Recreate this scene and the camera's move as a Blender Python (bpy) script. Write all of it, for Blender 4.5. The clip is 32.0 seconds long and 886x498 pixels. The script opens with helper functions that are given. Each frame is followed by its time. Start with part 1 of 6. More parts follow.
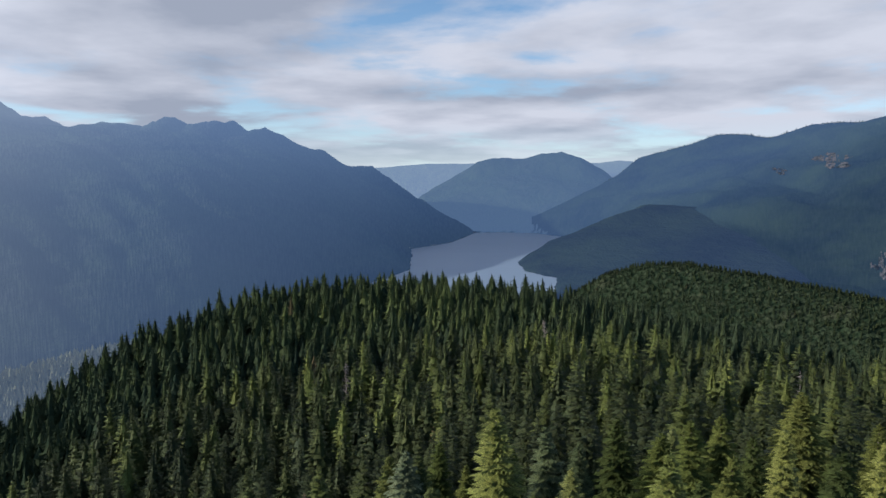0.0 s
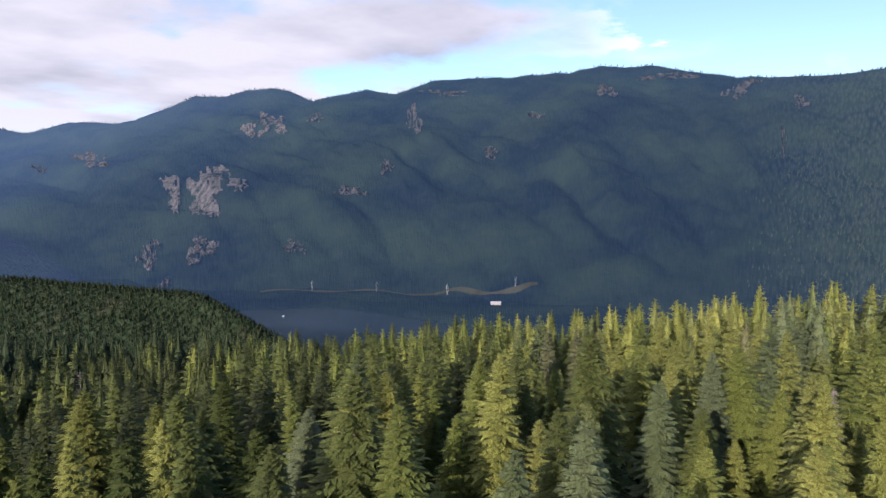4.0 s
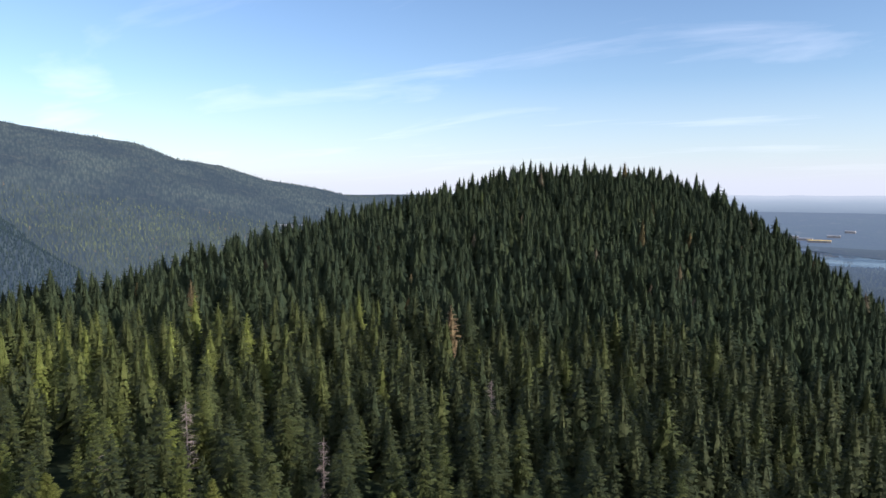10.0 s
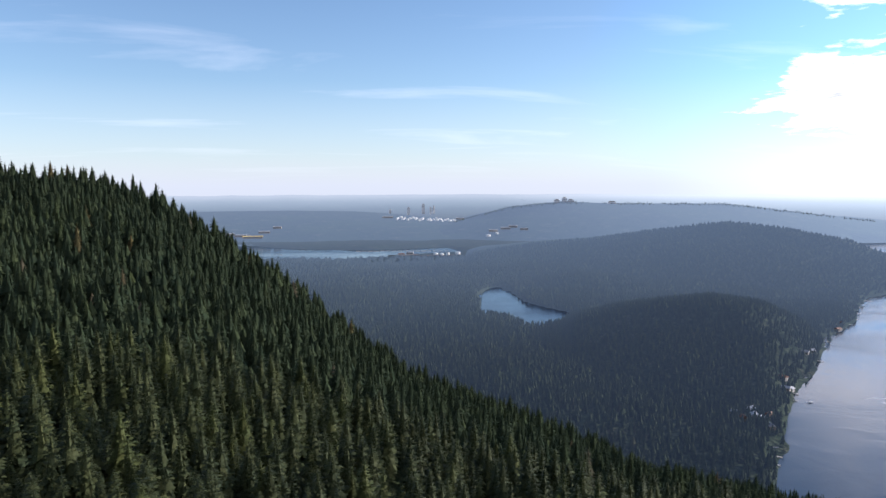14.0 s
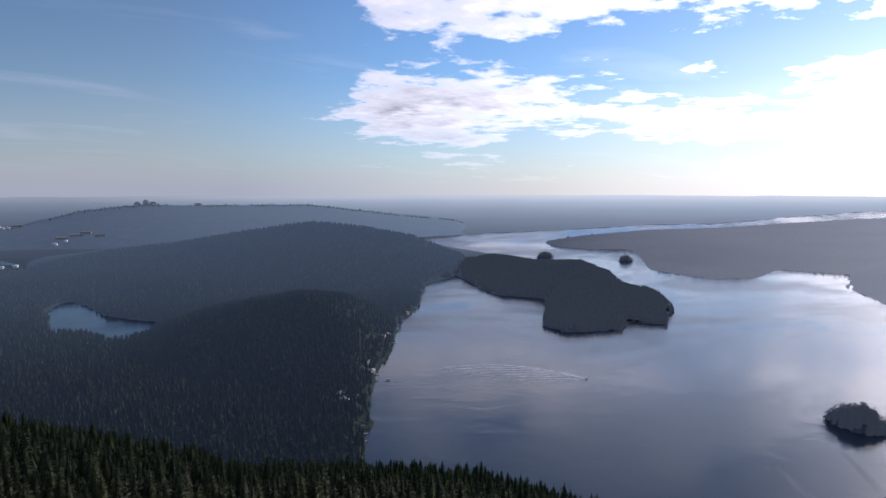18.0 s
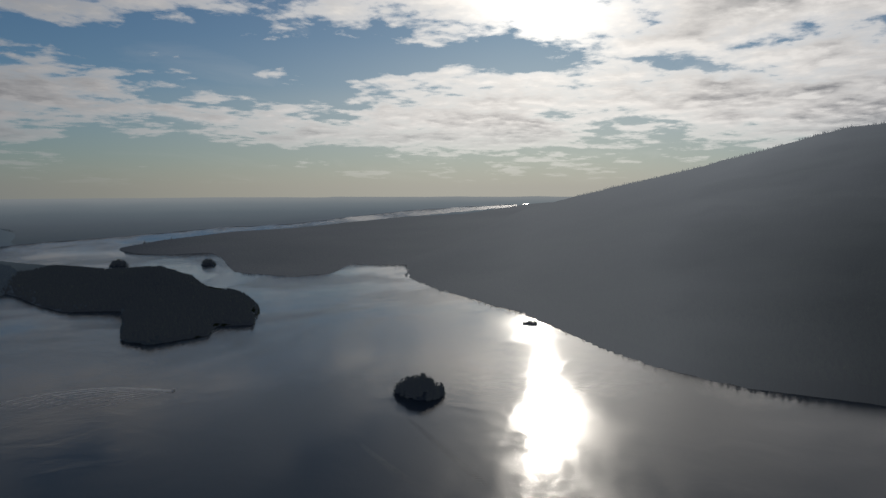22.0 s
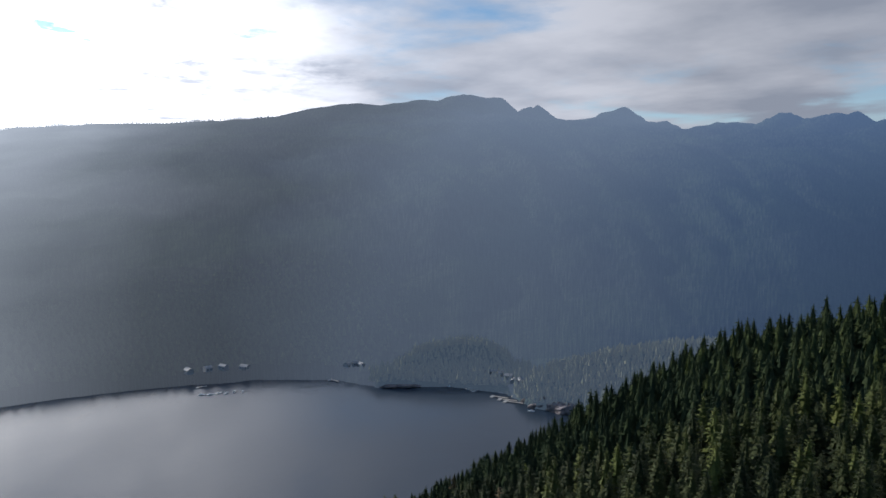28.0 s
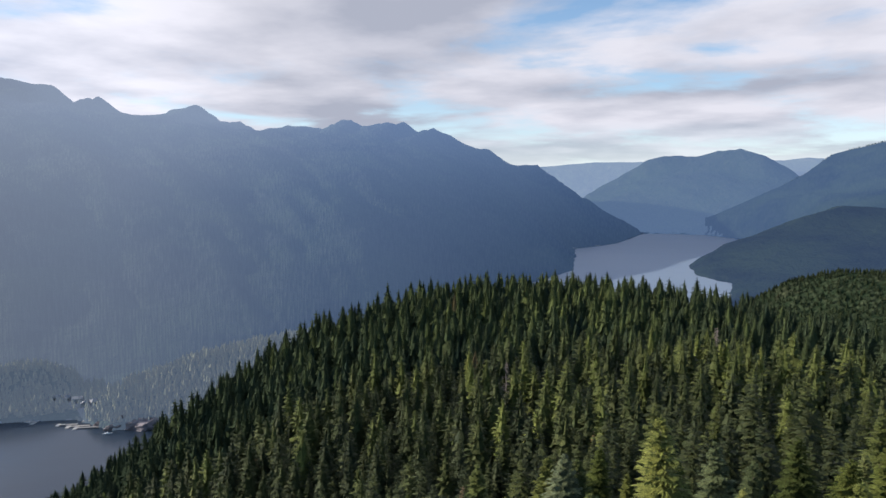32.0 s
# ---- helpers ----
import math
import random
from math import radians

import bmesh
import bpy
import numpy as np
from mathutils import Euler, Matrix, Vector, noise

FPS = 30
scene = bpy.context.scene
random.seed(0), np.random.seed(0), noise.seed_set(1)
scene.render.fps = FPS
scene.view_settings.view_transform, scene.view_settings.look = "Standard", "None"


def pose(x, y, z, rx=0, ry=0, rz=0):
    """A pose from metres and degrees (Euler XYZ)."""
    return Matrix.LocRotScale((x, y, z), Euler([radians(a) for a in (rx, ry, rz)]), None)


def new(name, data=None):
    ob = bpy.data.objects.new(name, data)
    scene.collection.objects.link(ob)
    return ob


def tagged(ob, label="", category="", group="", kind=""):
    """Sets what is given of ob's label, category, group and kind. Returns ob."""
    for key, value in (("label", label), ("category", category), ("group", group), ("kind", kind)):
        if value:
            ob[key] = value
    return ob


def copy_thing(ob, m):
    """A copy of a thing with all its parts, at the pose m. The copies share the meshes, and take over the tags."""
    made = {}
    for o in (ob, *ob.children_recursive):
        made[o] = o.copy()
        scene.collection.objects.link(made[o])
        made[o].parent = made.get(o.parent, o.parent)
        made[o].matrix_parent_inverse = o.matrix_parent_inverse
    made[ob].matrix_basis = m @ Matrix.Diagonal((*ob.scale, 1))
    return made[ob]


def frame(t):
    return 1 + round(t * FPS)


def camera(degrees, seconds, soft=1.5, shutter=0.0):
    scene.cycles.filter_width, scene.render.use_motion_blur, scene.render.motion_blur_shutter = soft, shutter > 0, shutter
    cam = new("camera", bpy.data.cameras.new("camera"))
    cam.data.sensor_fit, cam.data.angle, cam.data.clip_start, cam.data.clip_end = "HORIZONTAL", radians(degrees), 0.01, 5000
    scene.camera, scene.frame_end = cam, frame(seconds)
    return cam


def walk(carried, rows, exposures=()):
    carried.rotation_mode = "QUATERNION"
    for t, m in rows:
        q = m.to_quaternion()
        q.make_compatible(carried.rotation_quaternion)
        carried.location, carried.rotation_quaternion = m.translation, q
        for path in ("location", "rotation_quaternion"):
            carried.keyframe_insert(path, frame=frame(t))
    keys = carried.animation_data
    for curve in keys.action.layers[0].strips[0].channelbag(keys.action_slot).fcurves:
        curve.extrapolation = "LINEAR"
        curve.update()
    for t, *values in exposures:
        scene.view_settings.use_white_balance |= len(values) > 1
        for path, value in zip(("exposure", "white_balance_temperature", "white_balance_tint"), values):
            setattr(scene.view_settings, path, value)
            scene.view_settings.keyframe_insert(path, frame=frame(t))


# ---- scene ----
# The camera hovers over the ridge and turns once round. Seconds, heading, tilt, lean.
EYE = 260.0
PATH = [
    (0, -0.00, -5.03, 0.02), (0.5, -5.67, -5.03, -0.03), (1, -11.53, -5.00, -0.01), (1.5, -18.62, -5.01, -0.07),
    (2, -26.00, -5.00, -0.05), (2.5, -33.31, -5.02, -0.02), (3, -40.59, -5.06, -0.05), (3.5, -47.91, -5.11, -0.05),
    (5.5, -77.20, -5.22, -0.04), (6, -84.50, -5.25, -0.03), (6.5, -91.82, -5.25, 0.02), (7, -99.10, -5.25, -0.06),
    (7.5, -106.44, -5.26, -0.04), (8, -113.77, -5.23, -0.03), (8.5, -121.07, -5.23, -0.00), (9, -128.46, -5.24, 0.09),
    (9.5, -135.76, -5.18, 0.10), (10, -143.04, -5.21, 0.02), (10.5, -150.39, -5.20, 0.02), (11, -157.64, -5.18, 0.01),
    (11.5, -164.50, -5.18, 0.09), (12, -170.31, -5.19, 0.15), (12.5, -174.48, -5.19, 0.17), (13, -178.47, -5.19, 0.17),
    (13.5, -182.52, -5.21, 0.19), (14, -186.51, -5.22, 0.21), (14.5, -190.55, -5.20, 0.16), (16.5, -206.82, -5.20, 0.06),
    (17, -210.94, -5.17, 0.06), (17.5, -215.09, -5.18, 0.07), (18, -219.21, -5.15, 0.07), (18.5, -223.39, -5.12, 0.08),
    (19, -227.50, -5.12, 0.03), (19.5, -231.68, -5.13, 0.01), (20, -235.85, -5.12, 0.02), (20.5, -239.99, -5.13, 0.07),
    (21, -244.14, -5.10, 0.12), (21.5, -248.28, -5.07, 0.09), (22, -252.43, -5.04, 0.13), (22.5, -256.61, -5.02, 0.20),
    (23, -261.74, -5.03, 0.20), (23.5, -267.03, -5.01, 0.13), (24, -272.27, -4.99, 0.09), (24.5, -277.48, -4.97, 0.09),
    (25, -282.72, -5.00, 0.08), (25.5, -287.96, -5.01, 0.16), (26, -293.23, -5.01, 0.14), (26.5, -298.50, -5.00, 0.09),
    (28.5, -317.69, -5.12, 0.10), (29, -321.83, -5.10, 0.04), (29.5, -325.99, -5.12, 0.03), (30, -330.13, -5.10, -0.01),
    (30.5, -334.29, -5.12, -0.02), (31, -338.41, -5.12, -0.05), (31.5, -342.55, -5.10, -0.06), (32, -346.71, -5.11, -0.08),
]
cam = camera(64.49, 32.0)
walk(cam, [(t, pose(0, 0, EYE, 90 + tilt, lean, yaw)) for t, yaw, tilt, lean in PATH],
     exposures=[(0, 0.05, 5900, 14), (1, 0.12, 5950, 15), (2, 0.22, 6000, 20), (3, 0.35, 6150, 22), (6, 0.5, 6150, 29), (7.5, 0.18, 5950, 26), (9, 0.22, 5950, 24), (11, 0.24, 5950, 20), (14, 0.2, 5900, 20), (17, -0.45, 5750, 23),
                (18, -0.85, 5750, 24), (19, -1.25, 5900, 20), (20, -1.65, 5850, 18), (21, -2.0, 6150, 13), (22, -2.4, 6300, 12), (23, -2.45, 6450, 10), (24, -2.25, 6450, 10), (25, -2.2, 6450, 10), (26.2, -1.6, 6350, 11), (27.4, -0.75, 6100, 13), (28.5, -0.05, 5950, 14), (30, 0.45, 6050, 15), (31, 0.4, 6250, 16), (32, 0.3, 6250, 17)])

# ---------------------------------------------------------------- light
SUN_BEARING, SUN_HEIGHT = 260.7, 17.0


def way_of(bearing, height):
    """The unit vector towards a bearing (degrees clockwise from the y axis) and a height in degrees."""
    b, h = radians(bearing), radians(height)
    return Vector((math.sin(b) * math.cos(h), math.cos(b) * math.cos(h), math.sin(h)))


sun_lamp = new("sun", bpy.data.lights.new("sun", "SUN"))
sun_lamp.data.energy, sun_lamp.data.angle, sun_lamp.data.color = 5.0, radians(0.6), (1.0, 0.92, 0.78)
sun_lamp.rotation_euler = way_of(SUN_BEARING, SUN_HEIGHT).to_track_quat("Z", "Y").to_euler()


class Nodes:
    """Short hand for building node trees."""

    def __init__(self, tree):
        self.tree = tree
        tree.nodes.clear()

    def add(self, kind, ins=None, **props):
        n = self.tree.nodes.new("ShaderNode" + kind)
        if "operation" in props:
            n.operation = props["operation"]
        if "use_clamp" in props:
            n.use_clamp = props["use_clamp"]
        if "data_type" in props:
            n.data_type = props["data_type"]
        if "blend_type" in props:
            n.blend_type = props["blend_type"]
        if "attribute_name" in props:
            n.attribute_name = props["attribute_name"]
        for k, v in (ins or {}).items():
            self.put(n.inputs[k], v)
        return n

    def put(self, socket, v):
        if isinstance(v, bpy.types.NodeSocket):
            self.tree.links.new(v, socket)
        elif isinstance(v, bpy.types.Node):
            self.tree.links.new(v.outputs[0], socket)
        else:
            socket.default_value = v

    def math(self, op, a, b=0.0, clamp=False):
        return self.add("Math", {0: a, 1: b}, operation=op, use_clamp=clamp).outputs[0]

    def ramp(self, fac, stops, mode="LINEAR"):
        n = self.add("ValToRGB", {0: fac})
        n.color_ramp.interpolation = mode
        e = n.color_ramp.elements
        while len(e) < len(stops):
            e.new(0.5)
        for el, (p, c) in zip(e, stops):
            el.position, el.color = p, (*c, 1) if len(c) == 3 else c
        return n.outputs[0]

    def grey(self, fac, *stops):
        return self.ramp(fac, [(p, (v, v, v)) for p, v in stops])

    def mix(self, fac, a, b, blend="MIX"):
        n = self.add("Mix", data_type="RGBA", blend_type=blend)
        self.put(n.inputs[0], fac)
        self.put(n.inputs[6], a)
        self.put(n.inputs[7], b)
        return n.outputs[2]

    def noise(self, vector, scale, detail=4.0, rough=0.55, distortion=0.0):
        return self.add("TexNoise", {"Vector": vector, "Scale": scale, "Detail": detail, "Roughness": rough, "Distortion": distortion}).outputs[0]

    def scaled(self, vector, x, y, z):
        return self.add("VectorMath", {0: vector, 1: (x, y, z)}, operation="MULTIPLY").outputs[0]


def build_sky():
    world = bpy.data.worlds.new("sky")
    scene.world = world
    world.use_nodes = True
    n = Nodes(world.node_tree)
    ray = n.add("TexCoord").outputs["Generated"]
    air = n.add("TexSky")
    air.sky_type, air.sun_disc = "NISHITA", False
    air.sun_elevation, air.sun_rotation = radians(SUN_HEIGHT), radians(SUN_BEARING)
    air.altitude, air.air_density, air.dust_density, air.ozone_density = 600.0, 1.0, 0.25, 1.5
    sky = air.outputs[0]
    xyz = n.add("SeparateXYZ", {0: ray})
    up = n.math("MAXIMUM", xyz.outputs[2], 0.0)
    # the cloud deck: the view line meets a flat layer far overhead
    k = n.math("DIVIDE", 1.0, n.math("ADD", up, 0.10))
    deck = n.add("CombineXYZ", {0: n.math("MULTIPLY", xyz.outputs[0], k), 1: n.math("MULTIPLY", xyz.outputs[1], k), 2: 0.7}).outputs[0]

    def density(place):
        return n.math("ADD", n.math("MULTIPLY", n.noise(place, 0.8, 3.0, 0.5), 0.46), n.math("ADD", n.math("MULTIPLY", n.noise(place, 2.5, 10.0, 0.585, 0.12), 0.36), n.math("MULTIPLY", n.noise(place, 6.5, 6.0, 0.6, 0.2), 0.18)))

    def towards(bearing):
        return n.add("VectorMath", {0: ray, 1: way_of(bearing, 0)}, operation="DOT_PRODUCT").outputs[1]

    body = density(deck)
    sunward = way_of(SUN_BEARING, 0) * 0.11
    beyond = density(n.add("VectorMath", {0: deck, 1: sunward}, operation="ADD").outputs[0])
    # a soft grey deck up the inlet, broken banks round the sun, clear air in the south-east
    north, west, south_east = towards(345), towards(262), towards(135)
    soft = n.grey(towards(5), (0.30, 0.0), (0.62, 1.0))
    lift = n.math("ADD", n.grey(north, (0.25, 0.0), (0.62, 0.115)), n.grey(west, (0.35, 0.0), (0.85, -0.02)))
    lift = n.math("SUBTRACT", lift, n.grey(south_east, (0.2, 0.0), (0.45, 0.16), (0.72, 0.25)))
    # the sky is clear high in the south-west
    lift = n.math("SUBTRACT", lift, n.math("MULTIPLY", n.grey(towards(205), (0.45, 0.0), (0.8, 1.0)), n.grey(up, (0.34, 0.0), (0.46, 0.2))))
    lift = n.math("SUBTRACT", lift, n.grey(towards(186), (0.86, 0.0), (0.97, 0.14)))
    # one long bank over the eastern range
    lift = n.math("ADD", lift, n.math("MULTIPLY", n.grey(towards(58), (0.90, 0.0), (0.97, 0.17)), n.grey(up, (0.155, 0.0), (0.185, 1.0), (0.22, 1.0), (0.26, 0.0))))
    # towards the sun the banks lie in rows, one behind another
    rows = n.ramp(up, [(0.05, (0.47, 0.47, 0.47)), (0.07, (0.56, 0.56, 0.56)), (0.145, (0.57, 0.57, 0.57)), (0.18, (0.46, 0.46, 0.46)), (0.235, (0.55, 0.55, 0.55)), (0.32, (0.50, 0.50, 0.50))])
    lift = n.math("ADD", lift, n.math("MULTIPLY", n.grey(towards(250), (0.45, 0.0), (0.8, 1.0)), n.math("SUBTRACT", rows, 0.5)))
    amount = n.math("ADD", body, lift)
    rolls = n.noise(deck, 0.95, 8.0, 0.54, 0.2)
    sheets = n.math("ADD", rolls, lift)
    cover = n.mix(soft, n.grey(amount, (0.0, 0.0), (0.50, 0.0), (0.54, 0.7), (0.60, 1.0)), n.grey(sheets, (0.0, 0.0), (0.46, 0.0), (0.58, 0.9), (0.63, 1.0)))
    wisps = n.noise(n.add("CombineXYZ", {0: n.math("MULTIPLY", xyz.outputs[0], n.math("MULTIPLY", k, 0.45)), 1: n.math("MULTIPLY", xyz.outputs[1], n.math("MULTIPLY", k, 1.1)), 2: 3.1}).outputs[0], 1.3, 7.0, 0.55, 0.5)
    cover = n.math("MAXIMUM", cover, n.grey(wisps, (0.55, 0.0), (0.75, 0.18)))
    lit = n.grey(n.math("ADD", n.math("MULTIPLY", n.math("SUBTRACT", body, beyond), 5.0), 0.5), (0.2, 0.0), (0.8, 1.0))
    thick = n.grey(amount, (0.53, 0.0), (0.65, 1.0))
    grey_rolls = n.grey(n.noise(n.add("VectorMath", {0: deck, 1: (4.2, 1.7, 5.0)}, operation="ADD").outputs[0], 0.8, 7.0, 0.5), (0.40, 0.0), (0.62, 1.0))
    shade = n.math("MULTIPLY", thick, n.math("SUBTRACT", 1.0, n.math("MULTIPLY", lit, 0.8)))
    shade = n.mix(soft, shade, grey_rolls)
    to_sun = n.add("VectorMath", {0: ray, 1: way_of(SUN_BEARING, SUN_HEIGHT)}, operation="DOT_PRODUCT").outputs[1]
    near_sun = n.math("POWER", n.math("MAXIMUM", to_sun, 0.0), 9.0)
    close_sun = n.math("POWER", n.math("MAXIMUM", to_sun, 0.0), 260.0)
    cloud = n.mix(shade, n.mix(soft, (1.45, 1.43, 1.40, 1), (0.65, 0.66, 0.68, 1)), n.mix(soft, (0.42, 0.45, 0.50, 1), (0.35, 0.38, 0.43, 1)))
    cloud = n.mix(near_sun, cloud, n.mix(shade, (2.7, 2.55, 2.28, 1), (0.84, 0.81, 0.77, 1)))
    cloud = n.mix(n.math("MULTIPLY", close_sun, 0.9), cloud, (6.5, 6.1, 5.4, 1))
    sky_light = n.add("VectorMath", {0: sky, 1: (0.122, 0.138, 0.144)}, operation="MULTIPLY").outputs[0]
    # the gaps between the western banks are a deep clear blue
    sky_light = n.mix(n.math("MULTIPLY", n.grey(towards(250), (0.6, 0.0), (0.85, 1.0)), n.grey(up, (0.25, 1.0), (0.34, 0.0))), sky_light, n.scaled(sky_light, 0.90, 1.16, 1.36))
    # pale air along the horizon
    low = n.grey(up, (0.0, 0.8), (0.04, 0.45), (0.14, 0.06), (0.4, 0.0))
    low = n.math("ADD", low, n.math("MULTIPLY", near_sun, n.grey(up, (0.0, 0.2), (0.12, 0.42), (0.2, 0.12), (0.3, 0.0))), clamp=True)
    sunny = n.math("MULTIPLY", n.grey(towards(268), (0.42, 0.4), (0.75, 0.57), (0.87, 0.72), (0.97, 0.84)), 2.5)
    cloud = n.add("VectorMath", {0: cloud, 3: sunny}, operation="SCALE").outputs[0]
    pale = n.add("VectorMath", {0: (0.68, 0.74, 0.82), 3: sunny}, operation="SCALE").outputs[0]
    warm = n.add("VectorMath", {0: (0.90, 0.86, 0.74), 3: sunny}, operation="SCALE").outputs[0]
    pale = n.mix(n.grey(towards(250), (0.70, 0.0), (0.96, 1.0)), pale, warm)
    sky_light = n.mix(low, sky_light, n.mix(n.math("MULTIPLY", near_sun, n.grey(up, (0.0, 0.25), (0.12, 1.0))), pale, (3.0, 2.95, 2.7, 1)))
    sky_light = n.mix(n.math("MULTIPLY", cover, n.grey(up, (0.0, 0.0), (0.03, 0.45), (0.09, 1.0))), sky_light, cloud)
    back = n.add("Background", {0: sky_light, 1: 1.0})
    n.tree.links.new(back.outputs[0], n.add("OutputWorld").inputs[0])


build_sky()

# ---------------------------------------------------------------- materials
def material(name):
    m = bpy.data.materials.new(name)
    m.use_nodes = True
    return m, Nodes(m.node_tree)


def western_haze_glow(n):
    """Sunlit haze painted as emission on the far western range: strongest sunward, again in the north-west."""
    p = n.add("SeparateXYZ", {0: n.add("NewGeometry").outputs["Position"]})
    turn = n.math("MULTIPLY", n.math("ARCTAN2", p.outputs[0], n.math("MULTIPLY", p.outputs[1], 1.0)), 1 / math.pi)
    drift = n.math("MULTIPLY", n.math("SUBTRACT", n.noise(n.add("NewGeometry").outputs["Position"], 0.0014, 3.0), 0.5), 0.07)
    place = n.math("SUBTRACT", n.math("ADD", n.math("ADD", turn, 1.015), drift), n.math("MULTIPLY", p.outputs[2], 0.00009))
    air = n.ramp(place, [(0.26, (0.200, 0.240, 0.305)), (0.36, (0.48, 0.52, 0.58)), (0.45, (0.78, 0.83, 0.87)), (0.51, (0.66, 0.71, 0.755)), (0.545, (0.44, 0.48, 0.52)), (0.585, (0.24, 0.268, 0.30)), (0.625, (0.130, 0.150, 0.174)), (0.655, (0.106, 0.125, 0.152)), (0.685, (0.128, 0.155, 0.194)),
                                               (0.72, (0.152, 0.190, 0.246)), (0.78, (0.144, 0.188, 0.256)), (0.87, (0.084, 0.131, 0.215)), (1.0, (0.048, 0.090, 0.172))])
    # painted thicker towards the crest, as if the sunlight reached it
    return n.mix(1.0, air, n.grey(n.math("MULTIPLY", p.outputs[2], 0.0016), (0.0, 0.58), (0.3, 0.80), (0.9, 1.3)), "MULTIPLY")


def eastern_haze_glow(n):
    """Blue haze painted as emission on the eastern range: thin on the near slopes, thick up the inlet and to the
    south-east.
    """
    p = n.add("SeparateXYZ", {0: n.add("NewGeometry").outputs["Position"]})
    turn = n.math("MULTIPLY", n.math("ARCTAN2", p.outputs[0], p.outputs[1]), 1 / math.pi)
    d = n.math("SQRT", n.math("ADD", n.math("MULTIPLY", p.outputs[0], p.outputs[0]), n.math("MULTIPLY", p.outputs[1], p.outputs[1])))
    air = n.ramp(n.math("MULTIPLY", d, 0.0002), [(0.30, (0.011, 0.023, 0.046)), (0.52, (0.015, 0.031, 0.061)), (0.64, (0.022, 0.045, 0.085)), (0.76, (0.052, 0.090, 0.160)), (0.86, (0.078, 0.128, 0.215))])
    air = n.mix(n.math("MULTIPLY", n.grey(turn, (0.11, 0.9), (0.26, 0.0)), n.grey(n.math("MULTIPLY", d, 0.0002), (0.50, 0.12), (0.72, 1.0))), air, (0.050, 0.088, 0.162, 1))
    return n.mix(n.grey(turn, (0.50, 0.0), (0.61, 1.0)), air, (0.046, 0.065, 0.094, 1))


def sunward_haze_glow(n, air, p, d):
    """The same painted haze, brighter the nearer its bearing is to the sun's."""
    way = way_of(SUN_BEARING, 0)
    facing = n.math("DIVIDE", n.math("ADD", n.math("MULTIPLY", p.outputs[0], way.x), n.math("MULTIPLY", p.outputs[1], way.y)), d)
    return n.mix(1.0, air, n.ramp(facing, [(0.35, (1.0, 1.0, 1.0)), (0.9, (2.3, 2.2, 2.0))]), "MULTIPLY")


def plain_haze_glow(n):
    """Haze painted as emission: the lowland backdrop pales steadily towards the horizon."""
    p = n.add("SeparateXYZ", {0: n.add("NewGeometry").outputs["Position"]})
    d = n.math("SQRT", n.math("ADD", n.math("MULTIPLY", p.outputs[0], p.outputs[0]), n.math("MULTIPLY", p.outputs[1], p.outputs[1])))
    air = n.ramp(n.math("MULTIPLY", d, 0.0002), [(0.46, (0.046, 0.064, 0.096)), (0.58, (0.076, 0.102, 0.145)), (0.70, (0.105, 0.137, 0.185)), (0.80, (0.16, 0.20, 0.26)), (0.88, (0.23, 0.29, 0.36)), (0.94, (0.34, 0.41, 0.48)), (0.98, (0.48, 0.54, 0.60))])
    return sunward_haze_glow(n, air, p, d)


def southern_haze_glow(n):
    """Haze painted as emission: the southern lowland fades with distance."""
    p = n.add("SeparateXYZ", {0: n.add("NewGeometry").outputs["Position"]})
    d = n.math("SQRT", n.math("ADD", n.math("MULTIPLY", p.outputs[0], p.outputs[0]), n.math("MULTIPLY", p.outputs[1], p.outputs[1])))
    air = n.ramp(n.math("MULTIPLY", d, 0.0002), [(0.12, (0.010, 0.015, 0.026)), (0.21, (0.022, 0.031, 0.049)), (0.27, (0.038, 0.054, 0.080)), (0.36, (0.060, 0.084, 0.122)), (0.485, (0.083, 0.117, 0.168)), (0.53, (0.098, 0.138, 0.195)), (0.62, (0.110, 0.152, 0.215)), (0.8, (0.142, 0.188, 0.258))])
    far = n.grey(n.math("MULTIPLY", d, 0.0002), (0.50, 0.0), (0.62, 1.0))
    return n.mix(far, air, sunward_haze_glow(n, air, p, d))


HAZE_GLOWS = {"west": western_haze_glow, "plain": plain_haze_glow, "east": eastern_haze_glow, "south": southern_haze_glow}


def finish(n, base, rough=0.8, bump=None, specular=0.2, glow=None, **more):
    b = n.add("BsdfPrincipled", {"Base Color": base, "Roughness": rough, "Specular IOR Level": specular, **more})
    if bump is not None:
        n.put(b.inputs["Normal"], bump)
    # glow: emission put on the surface in place of distance haze
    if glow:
        n.put(b.inputs["Emission Color"], HAZE_GLOWS[glow](n) if glow in HAZE_GLOWS else (*glow, 1))
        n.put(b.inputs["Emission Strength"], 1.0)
    n.tree.links.new(b.outputs[0], n.add("OutputMaterial").inputs[0])
    return b


